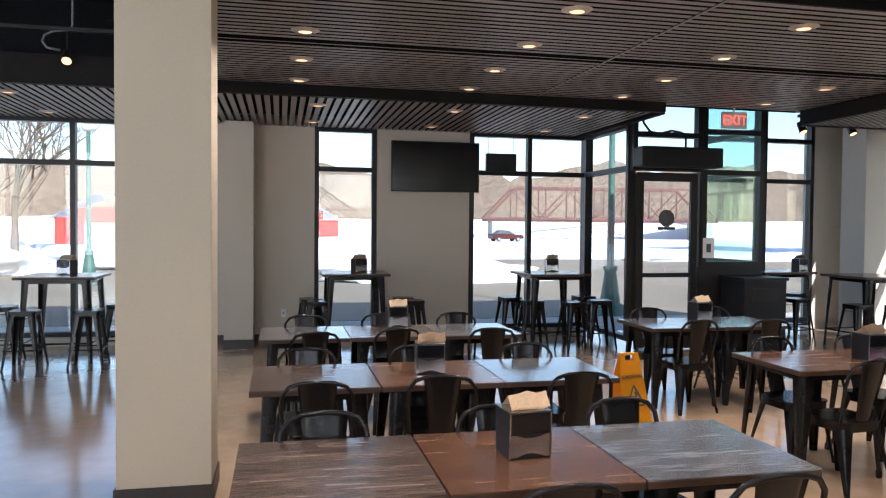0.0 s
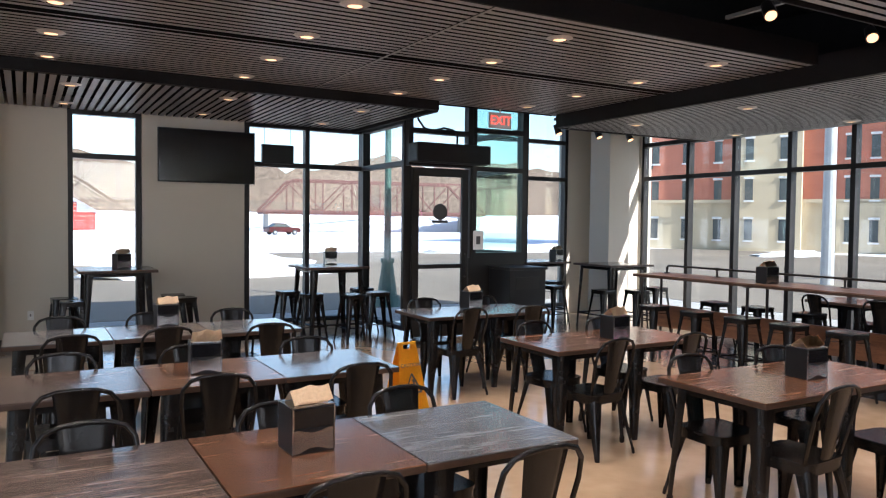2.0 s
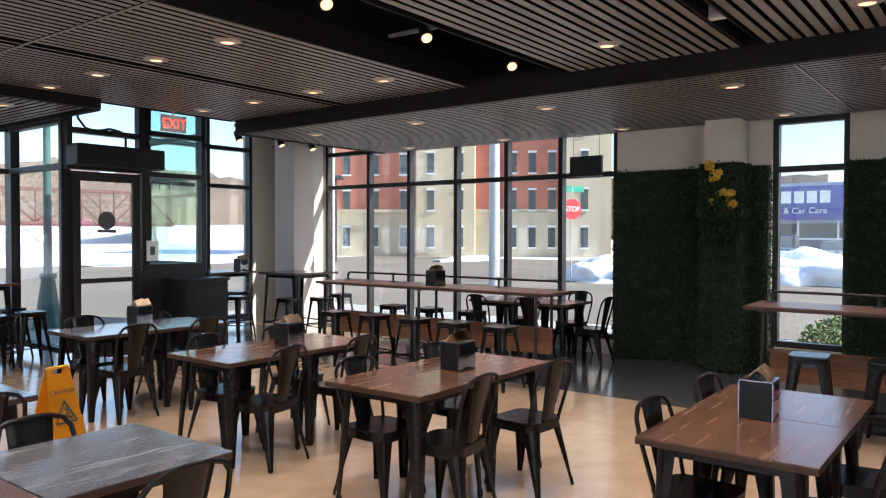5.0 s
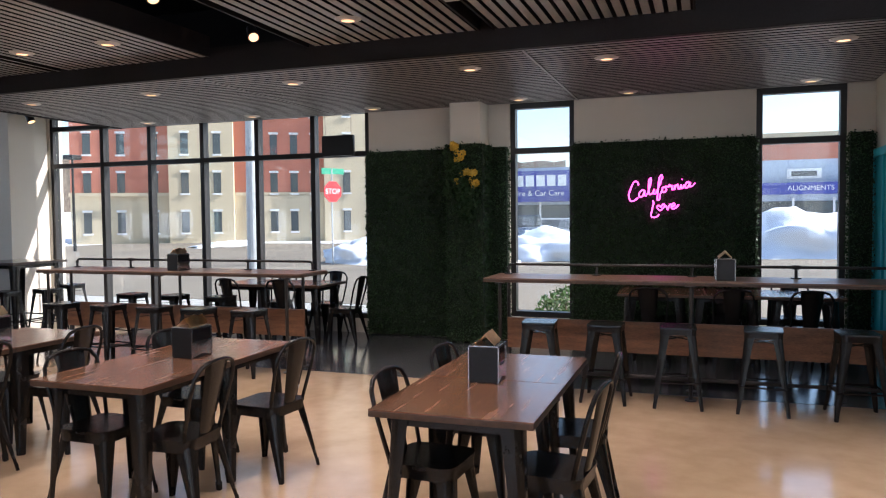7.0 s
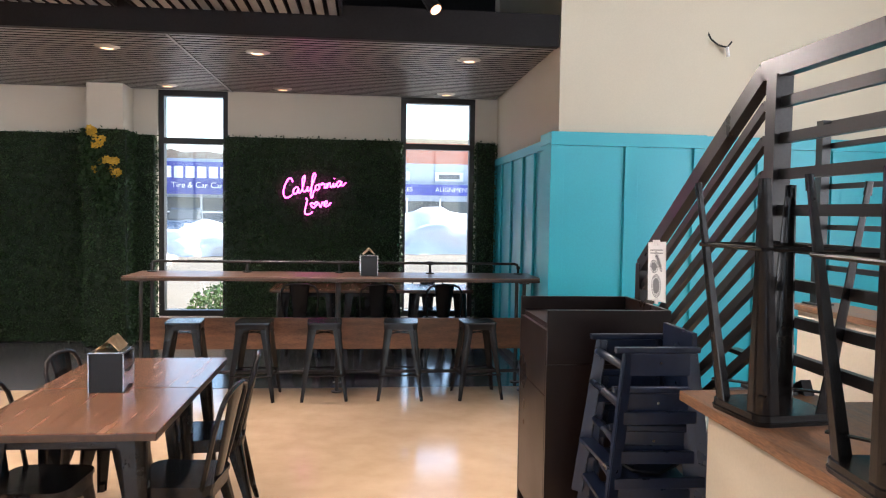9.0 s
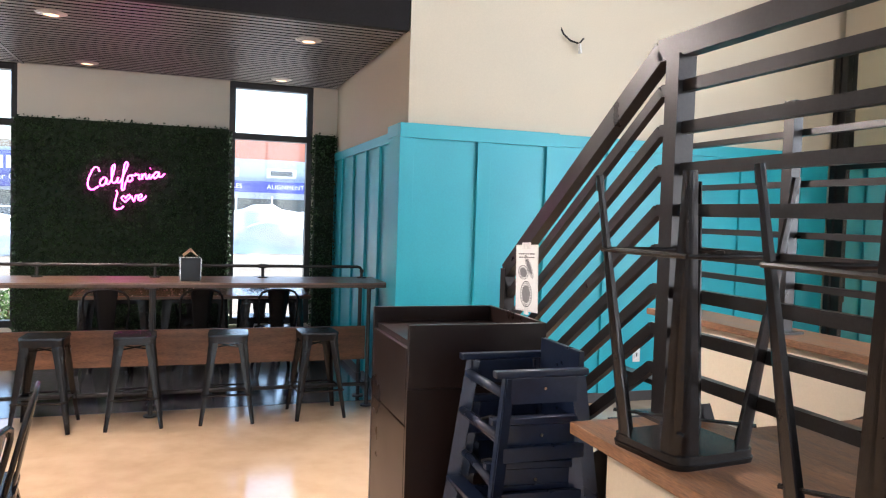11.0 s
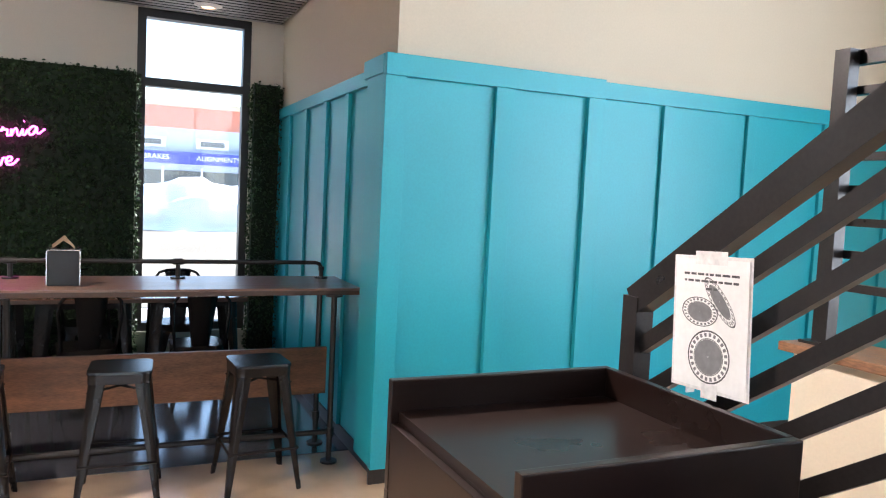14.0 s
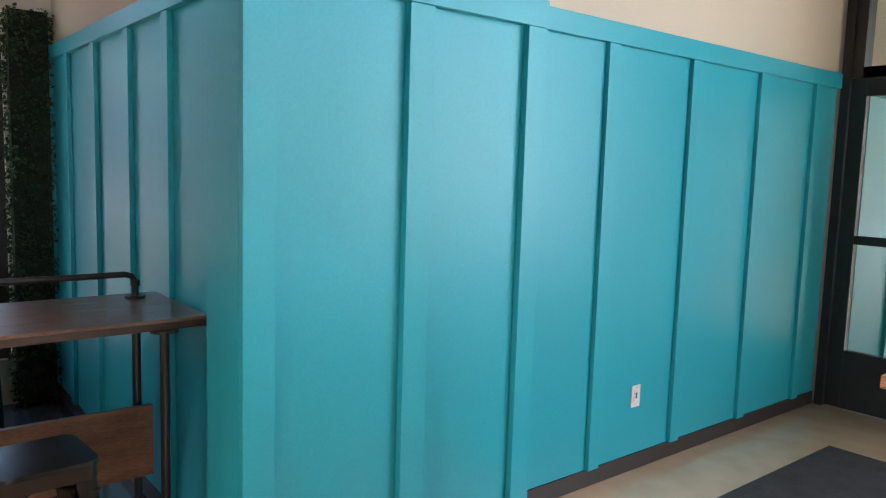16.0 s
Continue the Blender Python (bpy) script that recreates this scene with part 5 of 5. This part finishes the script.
for i in range(100):
    a = radians(-60 + 110 * i / 99)
    cur = (bm.verts.new((140 * math.sin(a), 140 * math.cos(a), GZ)), bm.verts.new((143 * math.sin(a), 143 * math.cos(a), GZ + 3.2 + 0.5 * noise.noise((i * 0.2, 7, 0)))))
    if prev:
        bm.faces.new((prev[0], cur[0], cur[1], prev[1]))
    prev = cur
struct("backdrop_snow_slope", bm, M_SNOW, "distant snowy embankment", "snow")

# truss bridge
tb = thing("truss_bridge", "rusty steel truss bridge beyond the car park", "bridge", at=(54, 120, GZ), rz=-8)
for y in (-3, 3):
    bm = bmesh.new()
    n, L, H = 8, 40, 5.2
    for i in range(n):
        x0, x1 = -L / 2 + L * i / n, -L / 2 + L * (i + 1) / n
        beam(bm, (x0, y, 3.4), (x1, y, 3.4), 0.3, 0.4)
        if 0 < i < n - 1:
            beam(bm, (x0, y, 3.4 + H), (x1, y, 3.4 + H), 0.3, 0.3)
        if i == 0:
            beam(bm, (x0, y, 3.4), (x1, y, 3.4 + H), 0.34, 0.34)
        elif i == n - 1:
            beam(bm, (x0, y, 3.4 + H), (x1, y, 3.4), 0.34, 0.34)
        else:
            beam(bm, (x0, y, 3.4 + (H if i % 2 else 0)), (x1, y, 3.4 + (0 if i % 2 else H)), 0.18, 0.18)
        if i:
            beam(bm, (x0, y, 3.4), (x0, y, 3.4 + H), 0.2, 0.2)
    part("truss", bm, M_RUST, tb)
part("deck", B(-20, -3, 2.9, 20, 3, 3.2), M_RUST, tb)
for x in (-18, 18):
    part("pier", B(x - 1, -3, 0, x + 1, 3, 2.9), M_WALK, tb)


# bare trees
def tree(x, y, h, seed):
    t = thing("bare_tree", "leafless winter tree with fine grey twigs", "tree", "bare trees", at=(x, y, GZ))
    r = random.Random(seed)
    trunk, twigs = bmesh.new(), bmesh.new()

    def grow(p, d, ln, rad, lev):
        q = p + d * ln
        rod(trunk if lev < 2 else twigs, p, q, rad, rad * 0.65, 8 if lev < 2 else 4)
        if lev >= 5:
            return
        for _ in range(3 if lev else 5):
            e = (d * 0.8 + Vector((r.uniform(-1, 1), r.uniform(-1, 1), r.uniform(-0.1, 0.8))) * 0.75).normalized()
            grow(p + d * ln * r.uniform(0.6, 1.0), e, ln * r.uniform(0.6, 0.85), rad * 0.55, lev + 1)

    grow(Vector((0, 0, 0)), Vector((0, 0, 1)), h * 0.28, h * 0.016, 0)
    part("trunk", trunk, M_BARK, t)
    part("crown", twigs, M_BARK, t)


for i, (x, y, h) in enumerate(((-9.2, 29, 10), (-13, 36, 9), (0.5, 52, 9), (60, 75, 9), (52, 85, 8))):
    tree(x, y, h, i)

# red shed
sh = thing("red_shed", "small red shed with a white door and snowy roof", "shed", at=(-9.4, 44, GZ))
part("walls", B(-2.2, -1.5, 0, 2.2, 1.5, 2.2), M_REDPAINT, sh)
bm = bmesh.new()
for s in (-1, 1):
    bm.faces.new([bm.verts.new(v) for v in ((s * 2.5, -1.8, 2.1), (0, -1.8, 3.5), (0, 1.8, 3.5), (s * 2.5, 1.8, 2.1))])
bmesh.ops.solidify(bm, geom=bm.faces[:], thickness=0.12)
part("roof", bm, M_SNOW, sh)
part("gable", B(-1.2, -1.49, 2.2, 1.2, 1.49, 2.75), M_REDPAINT, sh)
part("door", B(-0.7, -1.56, 0, 0.9, -1.505, 1.9), M_WHITEPL, sh)
copy_thing(sh, pose(1.0, 47, GZ, 0, 0, 15))

# hotel across the street
ho = thing("hotel_building", "five-storey hotel clad in red brick and beige stucco", "building", at=(53.5, 24.5, GZ), rz=-60)
win = None
SEC = [(-22, -15, 0.0, M_BRICK, 3), (-15, -10.4, -0.9, M_STUCCO, 2), (-10.4, -8.2, 0.0, M_BRICK, 0), (-8.2, -3.7, -0.4, M_BRICK, 3), (-3.7, -0.3, -1.2, M_STUCCO, 1)]
for a, b, off, m, k in SEC:
    part("wall", B(a, off, 3.6 if m is M_BRICK else 0, b, 16, 17.5), m, ho)
    if m is M_BRICK:
        part("base_wall", B(a, off - 0.1, 0, b, 16, 3.599), M_STUCCO, ho)
    part("roof", B(a - 0.2, off - 0.4, 17.5, b + 0.2, 16, 17.9), M_STUCCO, ho)
    for f in range(6):
        for i in range(k):
            x, z = a + (b - a) * (i + 0.5) / k, 0.8 + 2.9 * f
            yy = off - (0.1 if m is M_BRICK and f == 0 else 0)
            if win is None:
                bmw = B(-0.27, -0.02, 0, 0.27, 0.06, 1.5)
                win = part("window", bmw, M_DKWIN, ho)
                win.matrix_basis = pose(x, yy - 0.02, z)
                sill = part("sill", B(-0.34, -0.1, -0.14, 0.34, 0.02, -0.02), M_WHITEPL, win)
                head = part("lintel", B(-0.34, -0.08, 1.53, 0.34, 0.02, 1.68), M_WHITEPL, win)
            else:
                w = share("window", win, ho, (x, yy - 0.02, z))
                share("sill", sill, w)
                share("lintel", head, w)
part("side_wall", B(-0.299, -1.1, 0, 0.0, 16, 17.4), M_STUCCO, ho)
part("string_course", B(-22, -0.5, 3.5, -3.61, -0.405, 3.75), M_STUCCO, ho)

# tyre shop across the street
sp = thing("tyre_shop", "grey and blue car repair shop with a blue fascia", "building", at=(50, 2, GZ))
part("wall", B(0, -26, 0, 14, 16, 5.0), M_SHOPGREY, sp)
part("fascia", B(-0.9, 3.2, 2.7, -0.02, 16, 4.75), M_SHOPBLUE, sp)
part("fascia", B(-0.7, -26, 2.9, -0.02, 2.9, 3.6), M_SHOPBLUE, sp)
part("shop_front", B(-0.06, -25, 0.4, -0.005, 15, 2.5), M_DKWIN, sp)
for i in range(19):
    y = -25 + 40 * i / 18
    part("mullion", B(-0.12, y - 0.06, 0.3, -0.065, y + 0.06, 2.7), M_WHITEPL, sp)
part("rail", B(-0.13, -25, 1.5, -0.125, 15, 1.6), M_WHITEPL, sp)
for i in range(6):
    y = 10.3 - 0.72 * i
    part("brand_mark", B(-0.93, y - 0.28, 3.72, -0.905, y + 0.28, 4.45), M_WHITEPL, sp)
text("lettering", "Tire & Car Care", 0.52, M_WHITEPL, sp, pose(-0.91, 8.3, 3.25, 90, 0, -90))
text("lettering", "BRAKES", 0.42, M_WHITEPL, sp, pose(-0.71, -4.6, 3.25, 90, 0, -90))
text("lettering", "ALIGNMENTS", 0.42, M_WHITEPL, sp, pose(-0.71, -8.1, 3.25, 90, 0, -90))
for y in (-4.2, -7.8):
    part("brand_board", B(-0.1, y - 0.95, 3.85, -0.03, y + 0.95, 4.45), M_WHITEPL, sp)
    part("brand_mark", B(-0.13, y - 0.7, 4.0, -0.105, y + 0.7, 4.3), M_INK, sp)
bb = thing("brick_block", "tall red brick building behind the shop", "building", at=(70, 2, GZ))
part("wall", B(0, -14, 0, 12, 2, 8.2), M_BRICK, bb)
part("upper_wall", B(0, 2.6, 0, 12, 5.8, 13), M_BRICK, bb)
part("parapet", B(-0.2, -14.2, 8.2, 12.2, 2.2, 8.6), M_STUCCO, bb)


# cars
def car(at, rz, paint, label, truck=False):
    c = thing("parked_car", label, "pickup truck" if truck else "car", "vehicles on the street", at=at, rz=rz)
    L, W = (5.6, 1.95) if truck else (4.5, 1.8)
    k = 1.15 if truck else 1.0

    def hull(name, prof, w0, m, inset=0.0):
        bm = bmesh.new()
        sides = [[bm.verts.new((x, s * (w0 / 2 - (inset if z > 0.95 * k else 0)), z)) for x, z in prof] for s in (-1, 1)]
        bm.faces.new(sides[0])
        bm.faces.new(sides[1][::-1])
        n = len(prof)
        for i in range(n):
            bm.faces.new((sides[0][i], sides[1][i], sides[1][(i + 1) % n], sides[0][(i + 1) % n]))
        bmesh.ops.bevel(bm, geom=bm.edges[:], offset=0.05, segments=2, affect="EDGES")
        return part(name, bm, m, c)

    h = L / 2
    hull("body", [(-h, 0.35 * k), (h, 0.35 * k), (h, 0.75 * k), (h - 0.25, 0.92 * k), (h * 0.45, 0.98 * k), (-h + 0.1, 1.0 * k), (-h, 0.8 * k)], W, paint)
    roof = 1.75 if truck else 1.45
    if truck:
        hull("cabin", [(-h * 0.15, 1.0 * k), (h * 0.47, 0.98 * k), (h * 0.2, roof), (-h * 0.1, roof)], W * 0.9, M_DKWIN, 0.1)
        part("roof", B(-h * 0.11, -0.75, roof - 0.02, h * 0.2, 0.75, roof + 0.06, bev=0.03), paint, c)
    else:
        hull("cabin", [(-h * 0.8, 0.98), (h * 0.47, 0.97), (h * 0.12, roof), (-h * 0.5, roof)], W * 0.88, M_DKWIN, 0.14)
        part("roof", B(-h * 0.5, -0.62, roof - 0.03, h * 0.12, 0.62, roof + 0.04, bev=0.03), paint, c)
    for x in (-h * 0.62, h * 0.62):
        for s in (-1, 1):
            r = 0.33 * k
            w = part("wheel", rod(bmesh.new(), (x, s * (W / 2 - 0.2), r), (x, s * (W / 2 + 0.02), r), r, seg=20), M_TYRE, c)
            part("rim", rod(bmesh.new(), (x, s * (W / 2 + 0.021), r), (x, s * (W / 2 + 0.04), r), r * 0.62, seg=10), M_CARSILVER, w)
    for s in (-1, 1):
        part("headlight", B(h - 0.08, s * 0.7 - 0.17, 0.7 * k, h + 0.01, s * 0.7 + 0.17, 0.84 * k, bev=0.02), M_WHITEPL, c)


Z0 = GZ + 0.012
car((29.3, 94.6, GZ), 10, M_CARMAROON, "maroon car parked behind a snow bank")
car((54.9, 65.0, GZ), -25, M_CARSILVER, "silver car parked across the lot")
car((58.2, 64.2, GZ), -25, M_BLACK, "dark car parked across the lot")
car((44.5, 10.0, GZ), 180, M_CARBLUE, "blue pickup truck before the repair shop", True)
car((45, 7.4, GZ), 180, M_CARSILVER, "pale car before the repair shop")
car((36.5, -5.2, GZ), 200, M_CARSILVER, "pale car behind a snow heap")

# street furniture
lp = thing("street_lamp", "green cast-iron street lamp post", "street lamp", "street lamps", at=(6.85, 14.6, GZ + 0.0))
bm = bmesh.new()
M_LP = mat("green_lamp_paint", (0.05, 0.12, 0.10), 0.5)
rod(bm, (0, 0, 0), (0, 0, 0.25), 0.30, 0.26, 12)
rod(bm, (0, 0, 0.25), (0, 0, 0.95), 0.22, 0.12, 12)
rod(bm, (0, 0, 0.95), (0, 0, 1.05), 0.15, 0.15, 12)
part("base", bm, M_LP, lp)
part("pole", rod(bmesh.new(), (0, 0, 1.05), (0, 0, 4.6), 0.08, 0.06, 12), M_LP, lp)
part("globe", bmesh.ops.create_uvsphere(bm := bmesh.new(), u_segments=16, v_segments=10, radius=0.22, matrix=Matrix.Translation((0, 0, 4.8))) and bm, M_WHITEPL, lp, smooth=True)
copy_thing(lp, pose(-5.6, 24, GZ))
copy_thing(lp, pose(8.6, 40, GZ))
up = thing("utility_pole", "tall pale grey utility pole by the street", "pole", at=(22.0, 14.35, GZ))
part("pole", rod(bmesh.new(), (0, 0, 0), (0, 0, 12), 0.2, 0.15, 14), M_CONE, up)
ss = thing("stop_sign", "red stop sign with green street name plates", "stop sign", at=(25.2, 13.0, GZ), rz=62)
part("post", rod(bmesh.new(), (0, 0, 0), (0, 0, 3.6), 0.03), M_CONE, ss)
bm = bmesh.new()
bmesh.ops.create_cone(bm, cap_ends=True, segments=8, radius1=0.41, radius2=0.41, depth=0.02, matrix=pose(-0.05, 0, 2.75, 0, 90, 0) @ pose(0, 0, 0, 0, 0, 22.5))
part("octagon", bm, M_STOP, ss)
text("lettering", "STOP", 0.28, M_WHITEPL, ss, pose(-0.065, 0, 2.75, 90, 0, -90))
part("street_name_plate", B(-0.01, -0.55, 3.4, 0.01, 0.45, 3.62), M_GREENSIGN, ss)
sl = thing("street_light", "dark slender street light by the hotel", "street lamp", at=(33, 33.5, GZ))
part("pole", rod(bmesh.new(), (0, 0, 0), (0, 0, 5.2), 0.09, 0.06), M_FRAME, sl)
part("lantern", B(-0.35, -0.35, 5.2, 0.35, 0.35, 5.45, bev=0.05), M_FRAME, sl)
bs = thing("bush", "small green bush outside the window", "bush", at=(11.2, 1.75, GZ + 0.1))
r = random.Random(8)
pts = []
while len(pts) < 1500:
    v = Vector((r.uniform(-1, 1), r.uniform(-1, 1), r.uniform(0, 1)))
    if 0.5 < v.length < 1 + 0.2 * noise.noise(v * 3):
        pts.append(((v.x * 0.5, v.y * 0.5, v.z * 0.62), (v.x, v.y, v.z)))
leaf_field("leaves", pts, bs, 0.07, M_BUSH, 4)
part("stem", rod(bmesh.new(), (0, 0, 0), (0, 0, 0.4), 0.03, 0.01), M_BARK, bs)
